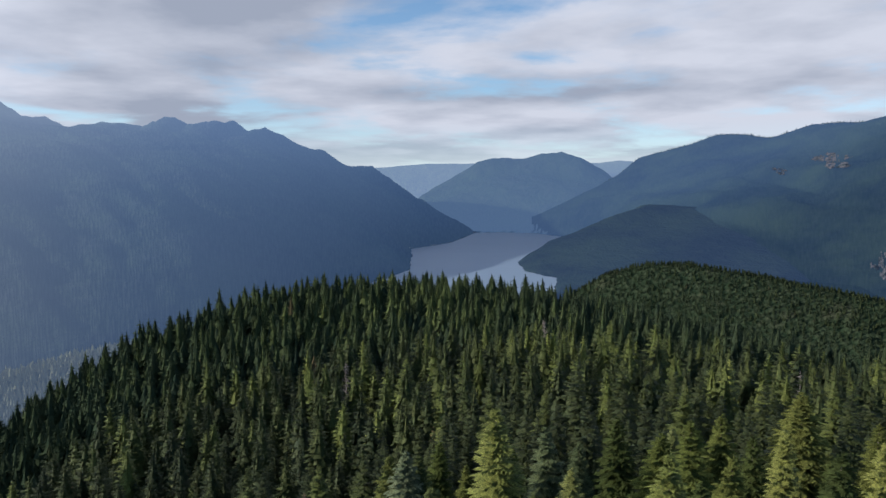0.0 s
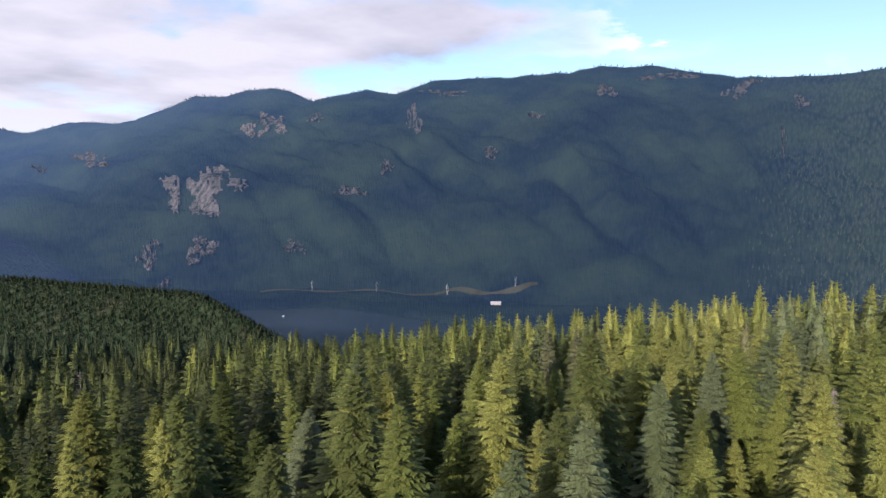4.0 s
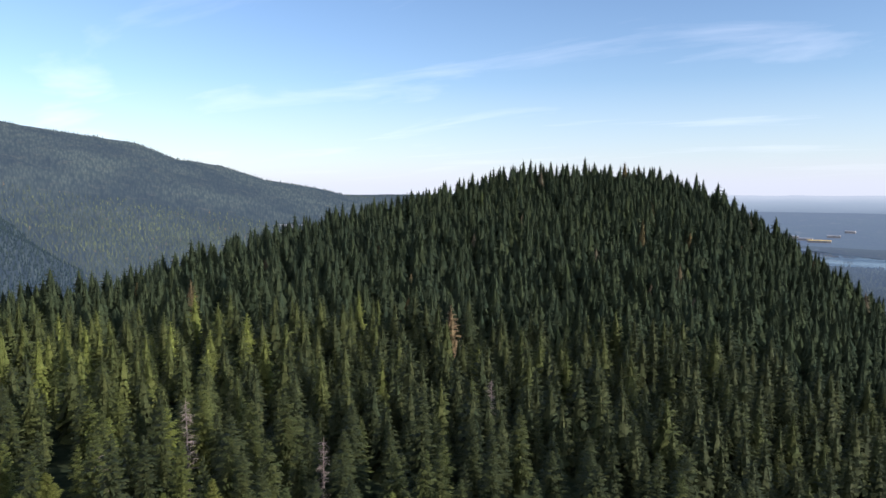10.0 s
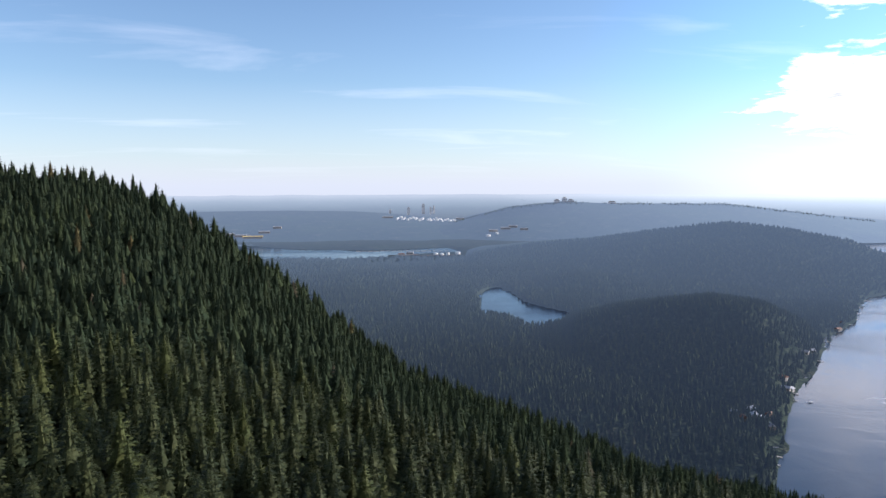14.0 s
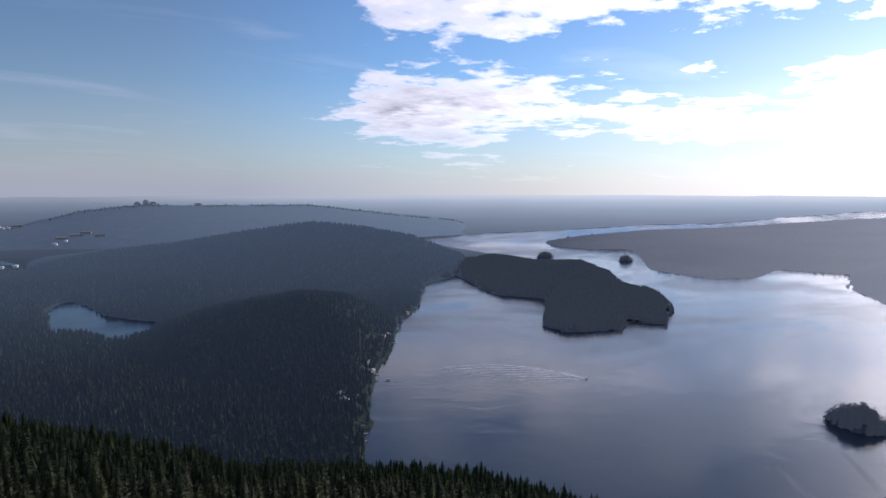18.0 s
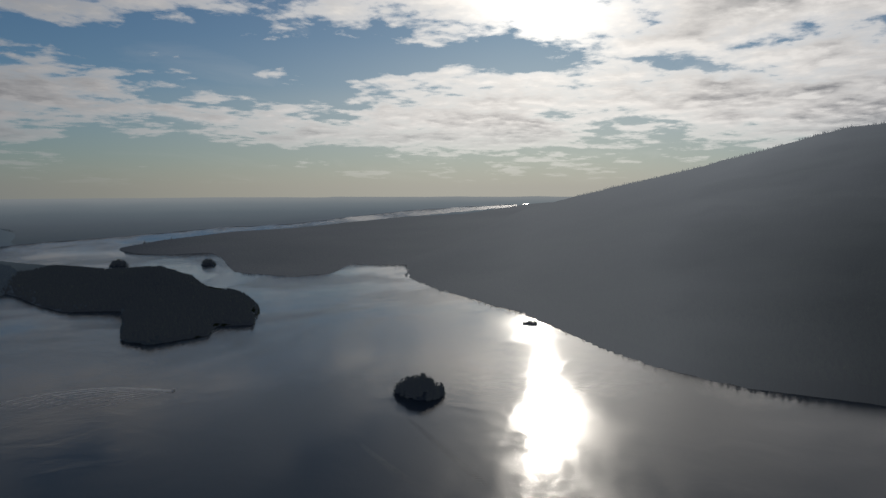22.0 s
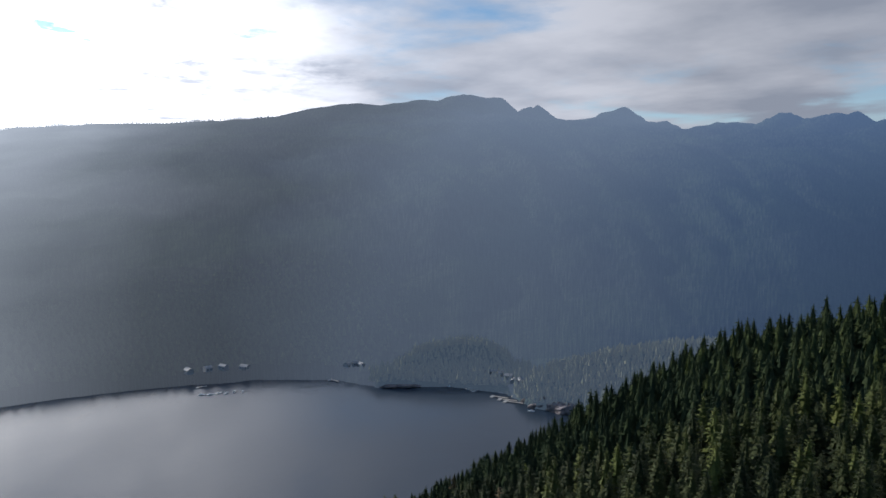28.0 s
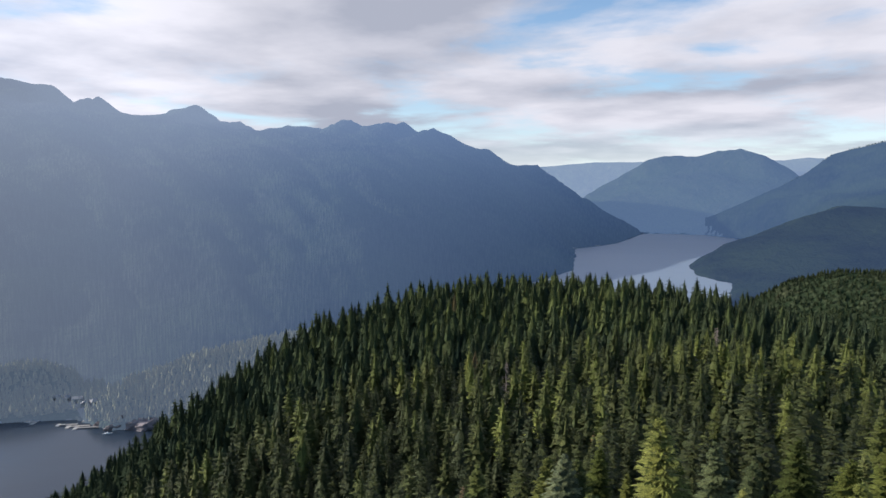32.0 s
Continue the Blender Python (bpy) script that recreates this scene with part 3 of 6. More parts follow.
# Ridges: bearing, distance of the foot, of the crest and of the far foot, and the crest's height above the level of the eye in degrees.
RIDGES = {
    "mountain_east": [(7.2, 3580, 3650, 3900, -3.7), (8.3, 3350, 3850, 4300, -2.5), (9.4, 3100, 4000, 4500, -1.5), (11.6, 2700, 4200, 4900, -0.4), (14.2, 2600, 4300, 4900, 1.0), (15.7, 2600, 4250, 4900, 2.3),
        (19.3, 2400, 4200, 4900, 3.2), (21.1, 2300, 4150, 4900, 3.9), (23, 2200, 4100, 4900, 3.9), (24.9, 2100, 4050, 4900, 3.6),
        (27.7, 1950, 3950, 4900, 4.5), (30.9, 1900, 3850, 4900, 4.5), (33, 1850, 3750, 4900, 5.2), (36.1, 1800, 3600, 4900, 6.8), (38.3, 1750, 3550, 4900, 6.8)],
    "mountain_ridge": [(38.3, 1750, 3550, 4900, 6.8), (40.1, 1750, 3500, 4900, 7.4), (42.3, 1750, 3450, 4900, 7.6), (45, 1720, 3400, 4900, 6.7), (49.1, 1700, 3350, 4900, 7.6),
        (51.4, 1680, 3300, 4900, 7.3), (54.5, 1650, 3250, 4900, 8.4), (58, 1600, 3200, 4900, 8.7), (60.6, 1560, 3200, 4900, 8.5), (65.3, 1500, 3150, 4900, 8.9),
        (67.7, 1480, 3120, 4900, 9.3), (71.6, 1450, 3100, 4900, 9.1), (74.7, 1450, 3080, 4900, 8.5), (78.1, 1450, 3050, 4900, 8.0)],
    "mountain_bluff": [(78.1, 1450, 3050, 4900, 8.0), (83.9, 1450, 3000, 4900, 7.7), (89.1, 1450, 2950, 4900, 8.2), (93.8, 1430, 2900, 4900, 7.8), (96.8, 1420, 2850, 4800, 6.9),
        (99.9, 1400, 2750, 4600, 5.1), (102.6, 1380, 2600, 4300, 3.6), (107, 1350, 2350, 3900, 0.8), (111.5, 1330, 2050, 3300, -3.0), (114.5, 1300, 1800, 2800, -6.0), (117, 1300, 1600, 2400, -8.5)],
    "mountain_south_east": [(94, 1750, 3500, 4900, 4.5), (99.9, 1700, 3500, 4900, 4.7), (102.6, 1650, 3480, 4900, 4.6), (110.8, 1550, 3450, 4900, 4.4), (116.2, 1500, 3450, 4900, 3.6),
        (119.7, 1500, 3450, 4900, 3.1), (122.3, 1500, 3450, 4900, 2.0), (125.6, 1500, 3500, 4900, 1.5), (128.9, 1500, 3550, 4900, 0.4), (132.7, 1500, 3650, 4900, -0.2),
        (135.1, 1500, 3700, 4900, -0.8), (137, 1600, 3900, 4900, -1.0), (138.6, 1600, 3900, 4900, -0.9), (143, 1700, 4000, 4900, -1.3), (150, 1800, 4200, 4900, -1.6)],
    "mountain_far_north": [(-9, 4500, 4880, 4960, 1.2), (-4.9, 4500, 4880, 4960, 1.6), (-1.1, 4500, 4880, 4960, 1.9), (2.1, 4500, 4880, 4960, 1.9), (8, 4500, 4880, 4960, 2.0),
        (12.4, 4500, 4880, 4960, 1.9), (14, 4500, 4880, 4960, 2.1), (17, 4500, 4880, 4960, 1.8)],
    "mountain_north": [(-3.5, 3900, 4550, 4850, -2.0), (-1.8, 3850, 4550, 4850, -0.8), (0.7, 3750, 4500, 4850, 0.8), (2.8, 3720, 4500, 4850, 2.0), (4.2, 3700, 4500, 4850, 2.3),
        (5.7, 3680, 4500, 4850, 2.2), (7.5, 3660, 4500, 4850, 2.5), (9.5, 3640, 4500, 4850, 2.9), (11.1, 3600, 4450, 4850, 2.3), (12.4, 3600, 4450, 4850, 1.5),
        (15.5, 3600, 4450, 4850, -0.4), (17.7, 3600, 4450, 4850, -2.6)],
    "hill_north": [(1.0, 3620, 3780, 3950, -3.7), (1.7, 3620, 3780, 3950, -3.3), (2.6, 3620, 3780, 3950, -2.7), (4.4, 3620, 3800, 3950, -2.3), (6.2, 3620, 3800, 3950, -2.6), (7.6, 3620, 3800, 3950, -3.6)],
    "headland_north": [(5.9, 2420, 2480, 2600, -6.2), (6.5, 2250, 2600, 2900, -5.2), (8.1, 2050, 2700, 3200, -4.2), (10.3, 1950, 2750, 3400, -3.5), (12.1, 1900, 2800, 3500, -2.4), (13.8, 1900, 2850, 3600, -1.6),
        (15.5, 1900, 2900, 3600, -1.3), (17.7, 1900, 2950, 3600, -1.4), (19.7, 1900, 2950, 3600, -1.5), (24, 1900, 2900, 3600, -2.0), (32, 1850, 2800, 3500, -3.4)],
    "mountain_west": [(249, 2030, 2250, 3400, -6.7), (252, 1760, 2500, 3800, -5.4), (256, 1520, 2950, 4300, -3.3), (259.2, 1400, 3350, 4600, -1.8), (263.4, 1200, 3650, 4700, -0.7), (271.5, 1010, 3500, 4700, 1.2), (278, 965, 3350, 4700, 3.0),
        (282.1, 965, 3300, 4700, 4.1), (287.8, 965, 3250, 4700, 4.6), (292.4, 970, 3250, 4700, 4.8), (296.7, 960, 3250, 4700, 5.2), (299.9, 950, 3300, 4700, 5.4), (302, 940, 3350, 4700, 5.9),
        (305.9, 920, 3400, 4700, 6.6), (308.5, 1000, 3400, 4700, 6.5), (311.6, 1000, 3450, 4700, 6.9), (313, 1000, 3450, 4700, 6.8)],
    "mountain_summit": [(313, 1000, 3450, 4700, 6.8), (315.2, 1000, 3450, 4700, 7.3), (318, 1000, 3450, 4700, 7.0), (319.8, 1000, 3450, 4700, 5.6), (320.9, 1000, 3450, 4700, 6.4), (322.5, 1000, 3450, 4700, 5.4),
        (324.5, 1000, 3450, 4700, 4.7), (326.1, 1000, 3500, 4700, 5.7), (327.8, 1000, 3500, 4700, 6.1), (329.3, 1000, 3500, 4700, 5.0), (330.8, 1000, 3500, 4700, 4.9)],
    "mountain_peaks": [(330.8, 1000, 3500, 4700, 4.9), (332.4, 1000, 3500, 4700, 4.0), (334.4, 1000, 3500, 4700, 4.8), (336, 1000, 3500, 4700, 4.6), (337.6, 1000, 3550, 4700, 4.4), (338.6, 1000, 3550, 4700, 5.1),
        (339.7, 1000, 3550, 4700, 5.2), (340.3, 1020, 3550, 4700, 4.7), (342, 1080, 3550, 4700, 5.0), (343.5, 1150, 3550, 4700, 5.1), (344.7, 1200, 3550, 4700, 4.3), (346, 1300, 3600, 4700, 4.6),
        (347.3, 1400, 3600, 4700, 4.1), (349.4, 1600, 3600, 4700, 3.0), (350.5, 1700, 3600, 4700, 2.9), (352.3, 1900, 3650, 4700, 1.8), (354.3, 2100, 3650, 4600, 1.7)],
    "mountain_headland": [(354.3, 2100, 3650, 4600, 1.7), (356.2, 2400, 3650, 4500, 0.3), (357.7, 2950, 3650, 4400, -0.8), (359.4, 3100, 3650, 4200, -1.8), (360.7, 3230, 3650, 4100, -2.6), (362.6, 3550, 3650, 3800, -3.6)],
    "spur_west": [(335, 1000, 2100, 2800, -4.5), (342, 1200, 2300, 3000, -3.2), (346, 1400, 2450, 3100, -2.4), (349.5, 1700, 2550, 3100, -2.0), (353, 1900, 2600, 3100, -3.2), (356, 2050, 2550, 3000, -5.0), (357.6, 2180, 2400, 2700, -6.6)],
    "foothill_west": [(307.2, 905, 915, 1000, -15.8), (309.5, 897, 935, 1080, -14.7), (311.4, 893, 950, 1120, -13.6), (314.7, 890, 965, 1160, -12.9), (316.5, 880, 968, 1160, -12.9), (318.2, 870, 960, 1100, -13.7), (320.5, 860, 940, 1050, -15.6)],
    "foothill_point": [(319.2, 838, 850, 900, -16.6), (321, 818, 868, 960, -15.3), (323.1, 800, 885, 1000, -14.6), (327.7, 770, 895, 1050, -13.3), (332.2, 750, 905, 1080, -12.5), (335.6, 740, 905, 1080, -12.2), (341, 720, 905, 1080, -12.2)],
    "hump": [(8.3, 780, 900, 1150, -10.4), (10.9, 740, 940, 1250, -8.5), (13.1, 720, 950, 1300, -7.1), (16.2, 700, 950, 1300, -6.2), (19.4, 700, 940, 1300, -6.1), (23, 690, 920, 1300, -6.6), (29.5, 680, 890, 1250, -7.6),
        (35.9, 660, 860, 1150, -8.6), (38.7, 640, 830, 1050, -10.2), (42.6, 620, 780, 950, -12.8), (47, 600, 700, 800, -16.5)],
    "ridge_town": [(155, 3300, 4100, 4700, -2.2), (167.8, 3200, 4050, 4700, -2.1), (174.6, 3150, 4050, 4700, -2.1), (179.2, 3150, 4050, 4700, -2.2), (183.8, 3150, 4050, 4700, -2.5), (188.3, 3150, 4050, 4700, -2.8), (196, 3150, 4000, 4700, -3.2)],
    "hill_plateau": [(184, 3300, 3700, 4300, -3.9), (188.3, 3200, 3750, 4400, -2.8), (191.9, 3150, 3750, 4400, -1.8), (196.1, 3100, 3750, 4400, -1.35), (199.4, 3050, 3750, 4400, -1.5), (208.4, 3050, 3750, 4400, -1.5), (210.7, 3100, 3750, 4400, -1.75), (216, 3200, 3750, 4400, -2.4), (222, 3500, 3900, 4400, -3.0)],
    "hill_point": [(186, 1900, 2350, 2700, -5.8), (189.6, 1850, 2400, 3000, -5.5), (193.9, 1800, 2450, 3100, -4.8), (198.4, 1800, 2480, 3150, -4.4), (202.9, 1800, 2480, 3150, -3.7), (208.5, 1800, 2450, 3150, -2.95), (212.2, 1800, 2400, 3100, -3.3), (216.7, 1850, 2350, 2950, -4.1), (218.9, 1950, 2350, 2800, -5.0), (222, 2050, 2350, 2700, -6.1)],
    "hill_shore": [(195, 1000, 1190, 1330, -12.2), (196.5, 970, 1180, 1380, -11.4), (200.6, 900, 1160, 1480, -10.3), (203.8, 860, 1150, 1520, -9.7), (207.6, 820, 1140, 1540, -9.2), (211.3, 800, 1130, 1500, -9.5), (214.1, 800, 1120, 1420, -11.0), (217.2, 900, 1130, 1380, -12.5)],
    "peninsula": [(219, 1950, 2200, 2500, -6.4), (222, 1800, 2200, 2500, -6.1), (223.3, 1680, 2100, 2500, -5.9), (226.7, 1600, 1900, 2350, -6.5), (230.3, 1240, 1680, 2150, -6.4), (232.6, 1260, 1620, 2000, -7.3), (233.8, 1300, 1560, 1850, -8.5), (234.9, 1370, 1520, 1750, -8.5), (236.7, 1370, 1500, 1650, -9.1), (237.5, 1380, 1500, 1620, -10.0)],
    "headland_south": [(227.4, 3060, 3150, 3250, -4.5), (230.4, 2930, 3250, 3400, -4.0), (235.7, 2300, 3500, 3650, -3.45), (241.2, 2150, 3650, 3850, -3.2), (245, 2400, 3800, 4050, -2.8), (249.5, 2300, 4050, 4250, -2.4), (254, 2200, 4200, 4450, -2.2), (259.2, 2200, 4250, 4600, -1.4), (265, 2200, 4250, 4600, -0.9)],
}
# How many degrees each ridge takes to sink at its two ends; ranges that go on into the next do not.
TAPER = {"mountain_east": (0, 0), "mountain_ridge": (0, 0), "mountain_bluff": (0, 1.5), "mountain_west": (0.4, 0), "mountain_summit": (0, 0), "mountain_peaks": (0, 0), "mountain_headland": (0, 0.3),
         "headland_north": (0.2, 6), "peninsula": (2, 0.3), "headland_south": (0.3, 4), "hump": (0.5, 3), "foothill_west": (0.6, 2), "foothill_point": (0.6, 4), "hill_shore": (3, 1.2), "hill_point": (4, 1.5),
         "mountain_south_east": (1, 8)}


WEST = [q for k in ("mountain_west", "mountain_summit", "mountain_peaks", "mountain_headland") for q in RIDGES[k]]
EAST = [q for k in ("mountain_east", "mountain_ridge", "mountain_bluff") for q in RIDGES[k]]


def broad(rows):
    """A range without its single peaks: bearings, and foot, crest and crest height averaged over a wide arc."""
    t = np.array(rows, float)
    fine = np.arange(t[0, 0] - 16, t[-1, 0] + 16, 0.25)
    bell = 1 + np.cos(np.arange(-56, 57) * math.pi / 56)
    cols = (t[:, 1], t[:, 2], EYE + t[:, 2] * np.tan(np.radians(t[:, 4])))
    return fine, [np.convolve(np.pad(np.interp(fine, t[:, 0], c), 56, "edge"), bell / bell.sum(), "valid") for c in cols]


BROAD = {"west": broad(WEST), "east": broad(EAST), **{k: broad(v) for k, v in RIDGES.items()}}


def ridge_height(name, b, r):
    """Height above the sea of a ridge at bearings b and distances r."""
    t = np.array(RIDGES[name], float)
    foot, crest, back, rise = (np.interp(b, t[:, 0], t[:, k]) for k in (1, 2, 3, 4))
    u = np.array(WEST if RIDGES[name][0] in WEST else EAST if RIDGES[name][0] in EAST else RIDGES[name], float)
    fine, wide_rows = BROAD["west" if RIDGES[name][0] in WEST else "east" if RIDGES[name][0] in EAST else name]
    if len(u) > len(t):
        foot, crest = (np.interp(b, fine, q) for q in wide_rows[:2])
    foot = foot * 0.965
    x, y = polar(b, r)
    top = EYE + crest * np.tan(np.radians(rise))
    down_slope = np.maximum(crest - r, 0)
    if len(u) > len(t):
        # spurs run down aslant from the peaks
        aslant = b + down_slope * 0.006 + 1.3 * np.minimum(down_slope / 300, 1) * soft_noise(np.radians(b) * 3000, r, 260.0, 3, 3.3)
        top = np.where(down_slope > 0, EYE + np.interp(aslant, u[:, 0], u[:, 2]) * np.tan(np.radians(np.interp(aslant, u[:, 0], u[:, 4]))), top)
    if name in ("mountain_summit", "mountain_peaks", "mountain_headland", "mountain_north"):
        top = top + 11 * soft_noise(np.radians(b) * 3500 + r * 0.5, r * 0.7, 70.0, 3, 2.5)
    up, down = np.clip((r - foot) / (crest - foot), -0.3, 1), np.clip((back - r) / (back - crest), -0.3, 1)
    climb = np.where(up > 0, np.abs(up) ** 1.12 * (1 - 0.18 * np.abs(up)) / 0.82, up)
    s = np.where(r <= crest, climb, np.where(down > 0, np.sin(np.clip(down, 0, 1) * math.pi / 2), down))
    low = sheet(r)
    # peaks stand on a common shoulder: below the crest line the range is smoother than its skyline
    k = np.clip((s - 0.8) / 0.2, 0, 1)
    k = k * k * (3 - 2 * k)
    top = np.where(r <= crest, top * k + (1 - k) * np.interp(b, fine, wide_rows[2]), top)
    body = np.clip(s, 0, 1) * np.clip(1 - np.clip(s, 0, 1), 0, 1) * 4
    arc = np.radians(b) * 2200
    spurs = np.abs(soft_noise(arc + r * 0.55, r * 0.35 - arc * 0.2, 330.0, 4, 5.0)) - 0.35
    wide = soft_noise(arc - r * 0.4, r * 0.6, 700.0, 3, 6.0)
    rough = (spurs * (0.095 if name.startswith(("mountain_e", "mountain_r", "mountain_b")) else 0.06) + wide * 0.05 + (np.abs(soft_noise(arc + r * 0.3, r * 0.16 - arc * 0.1, 120.0, 3, 7.0)) - 0.35) * 0.022) * body + soft_noise(x, y, 60.0, 2, 9.0) * 0.006
    lead, tail = TAPER.get(name, (2, 2))
    w = np.clip((b - t[0, 0]) / max(lead, 1e-6), 0, 1) if lead else 1.0
    w = w * (np.clip((t[-1, 0] - b) / tail, 0, 1) if tail else 1.0)
    w = w * w * (3 - 2 * w)
    z = low + (top - low) * (s + rough) * w - (1 - w) * 12
    return np.minimum(z, low + np.maximum(inland(x, y), -40) * 0.8)


def grid_mesh(name, xs, ys, zs, closed=False):
    """A mesh from a grid of points, rows by columns."""
    nr, nc = xs.shape
    verts = np.stack([xs, ys, zs], -1).reshape(-1, 3)
    i = np.arange(nr * nc).reshape(nr, nc)
    j = np.roll(i, -1, 1) if closed else i[:, 1:]
    a = i if closed else i[:, :-1]
    faces = np.stack([a[:-1], j[:-1], j[1:], a[1:]], -1).reshape(-1, 4)
    return array_mesh(name, verts, faces)


def array_mesh(name, verts, faces, tint=None, smooth=True, outward=None):
    me = bpy.data.meshes.new(name)
    nf, k = faces.shape
    me.vertices.add(len(verts))
    me.vertices.foreach_set("co", np.ascontiguousarray(verts, dtype=np.float32).ravel())
    me.loops.add(nf * k)
    me.loops.foreach_set("vertex_index", np.ascontiguousarray(faces, dtype=np.int32).ravel())
    me.polygons.add(nf)
    me.polygons.foreach_set("loop_start", np.arange(0, nf * k, k, dtype=np.int32))
    me.update(calc_edges=True)
    me.polygons.foreach_set("use_smooth", np.full(nf, smooth))
    if outward is not None:
        me.attributes.new("outward", "FLOAT_VECTOR", "POINT").data.foreach_set("vector", np.ascontiguousarray(outward, dtype=np.float32).ravel())
    if tint is not None:
        me.attributes.new("tint", "FLOAT", "POINT").data.foreach_set("value", np.ascontiguousarray(tint, dtype=np.float32))
    return me


# The wooded ridge under the camera. Bearing; canopy height under the eye in metres at 60 m, and at a middle distance; the canopy's crest.
NEAR = [(-33, 34, 150, 72, 300, -16.2), (-25.5, 34, 150, 64, 310, -11.5), (-18, 34, 140, 57, 330, -8.7), (-10, 32, 130, 53, 345, -7.1), (0, 27, 137, 42, 365, -7.25), (10, 24, 120, 36, 340, -8.1),
        (20, 22, 110, 33, 290, -10.0), (31, 21, 100, 30, 250, -11.6), (45, 20, 90, 26, 205, -12.3), (57, 19, 90, 24, 195, -11.4), (70, 19, 90, 22, 185, -9.8), (84, 20, 90, 22, 185, -7.6),
        (97, 23, 90, 27, 200, -7.6), (107, 26, 100, 33, 225, -7.3), (118, 30, 120, 37, 300, -6.4), (129, 36, 150, 40, 360, -3.2), (140, 42, 180, 42, 430, -0.6), (149, 46, 210, 42, 470, 1.55),
        (154, 48, 220, 42, 480, 1.75), (160, 50, 220, 42, 470, 1.15), (165, 52, 220, 43, 440, -0.5), (170, 54, 220, 50, 420, -3.8), (176, 54, 210, 58, 405, -8.7), (183, 52, 200, 66, 390, -14.2),
        (193, 50, 180, 72, 370, -17.9), (203, 48, 170, 74, 350, -21.4), (213, 46, 165, 74, 350, -22.0), (223, 46, 160, 74, 350, -22.8), (232, 46, 150, 72, 330, -24.6), (250, 44, 140, 70, 300, -28),
        (295, 42, 140, 70, 300, -28), (311, 40, 140, 68, 320, -24.6), (319, 38, 145, 68, 320, -20.6), (327, 34, 150, 72, 300, -16.2)]
TREE = 13.8


def near_ground(b, r):
    """Height of the forest floor on the near ridge."""
    t = np.array([(x[0] - 360, *x[1:]) for x in NEAR] + list(NEAR) + [(x[0] + 360, *x[1:]) for x in NEAR[:3]], float)
    b = np.where(np.asarray(b, float) > 325, np.asarray(b, float) - 360, b)
    d0, rm, dm, rc, ec = (np.interp(b, t[:, 0], t[:, k]) for k in range(1, 6))
    dc = -rc * np.tan(np.radians(ec))
    r = np.asarray(r, float)
    u1 = np.clip((r - 45) / (rm - 45), 0, 1)
    u2 = np.clip((r - rm) / (rc - rm), 0, 1)
    drop = np.where(r < rm, d0 + (dm - d0) * u1 * u1 * (3 - 2 * u1), dm + (dc - dm) * u2)
    over = np.maximum(r - rc, 0)
    drop = drop + over * np.minimum(0.55, 0.12 + over / 260) + np.tan(np.radians(np.maximum(-ec, 0))) * over * 0.55
    x, y = polar(b, r)
    bumps = soft_noise(x, y, 60.0, 3, 2.0) * 1.6
    return EYE - drop - TREE + bumps


def near_edge(b):
    t = np.array([(x[0], x[4]) for x in NEAR] + [(NEAR[0][0] + 360, NEAR[0][4])], float)
    b = np.where(np.asarray(b, float) > 327, np.asarray(b, float) - 360, b)
    return np.interp(b, t[:, 0], t[:, 1])


def low_ground(b, r):
    """Lowland and sea bed, with the near ridge standing on it."""
    x, y = polar(b, r)
    sd = inland(x, y)
    z = sheet(r) + np.where(sd > 0, np.minimum(sd * 0.35, 9 + 3 * soft_noise(x, y, 180.0, 3, 1.0) + 18 * np.clip((sd - 60) / 150, 0, 1) * np.clip((2900 - r) / 600, 0, 1) * np.maximum(soft_noise(x, y, 340.0, 3, 1.7), -0.2)), np.maximum(sd * 0.5, -14))
    return np.maximum(z, near_ground(b, r))


def build_land():
    b = np.linspace(0, 360, 601)[:-1]
    r = np.concatenate([np.linspace(0.0, 60, 8), np.linspace(75, 700, 70), np.geomspace(715, 4960, 120)])
    rr, bb = np.meshgrid(r, b, indexing="ij")
    x, y = polar(bb, rr)
    ob = new("ground", grid_mesh("ground", x, y, low_ground(bb, rr), closed=True))
    for skin in (FLOOR, WOODS, WOODS_PLAIN, WOODS_EAST, WOODS_WEST, WOODS_ARM, WOODS_SOUTH):
        ob.data.materials.append(skin)
    mid = rr[:-1] * (1 + 0.06 * soft_noise(x[:-1], y[:-1] * 1.0, 420.0, 3, 8.0))
    zone = sum((mid > limit).astype(np.int32) for limit in (520, 2350))
    bear = bb[:-1]
    zone = np.where((bear > 20) & (bear < 150) & (mid > 1000), 3, zone)
    zone = np.where((bear > 150) & (bear < 232) & (mid > 480) & (mid < 2350), 6, zone)
    zone = np.where((bear > 248) & (bear < 359) & (mid > 700) & (mid < 2900), 4, zone)
    zone = np.where((bear > 226) & (bear <= 248) & (mid > 1900) & (mid < 3300), 4, zone)
    zone = np.where(((bear >= 359) | (bear < 20)) & (mid > 1200), 5, zone)
    ob.data.polygons.foreach_set("material_index", zone.ravel().astype(np.int32))
    tagged(ob, "wooded ground from the near ridge out to the hazy lowland", "ground", kind="structure")
    r = np.concatenate([[300], np.geomspace(350, 4955, 60)])
    b = np.linspace(0, 360, 181)[:-1]
    rr, bb = np.meshgrid(r, b, indexing="ij")
    x, y = polar(bb, rr)
    ob = new("water", grid_mesh("water", x, y, sheet(rr), closed=True))
    ob.data.materials.append(WATER)
    ob.data.materials.append(WATER_WINDY_SKYLIT)
    ruffled = ((bb[:-1] > 345) | (bb[:-1] < 20)) & (rr[:-1] > 1300)
    ob.data.polygons.foreach_set("material_index", ruffled.ravel().astype(np.int32))
    tagged(ob, "calm grey-blue inlet and lakes with faint ripples", "water", kind="structure")


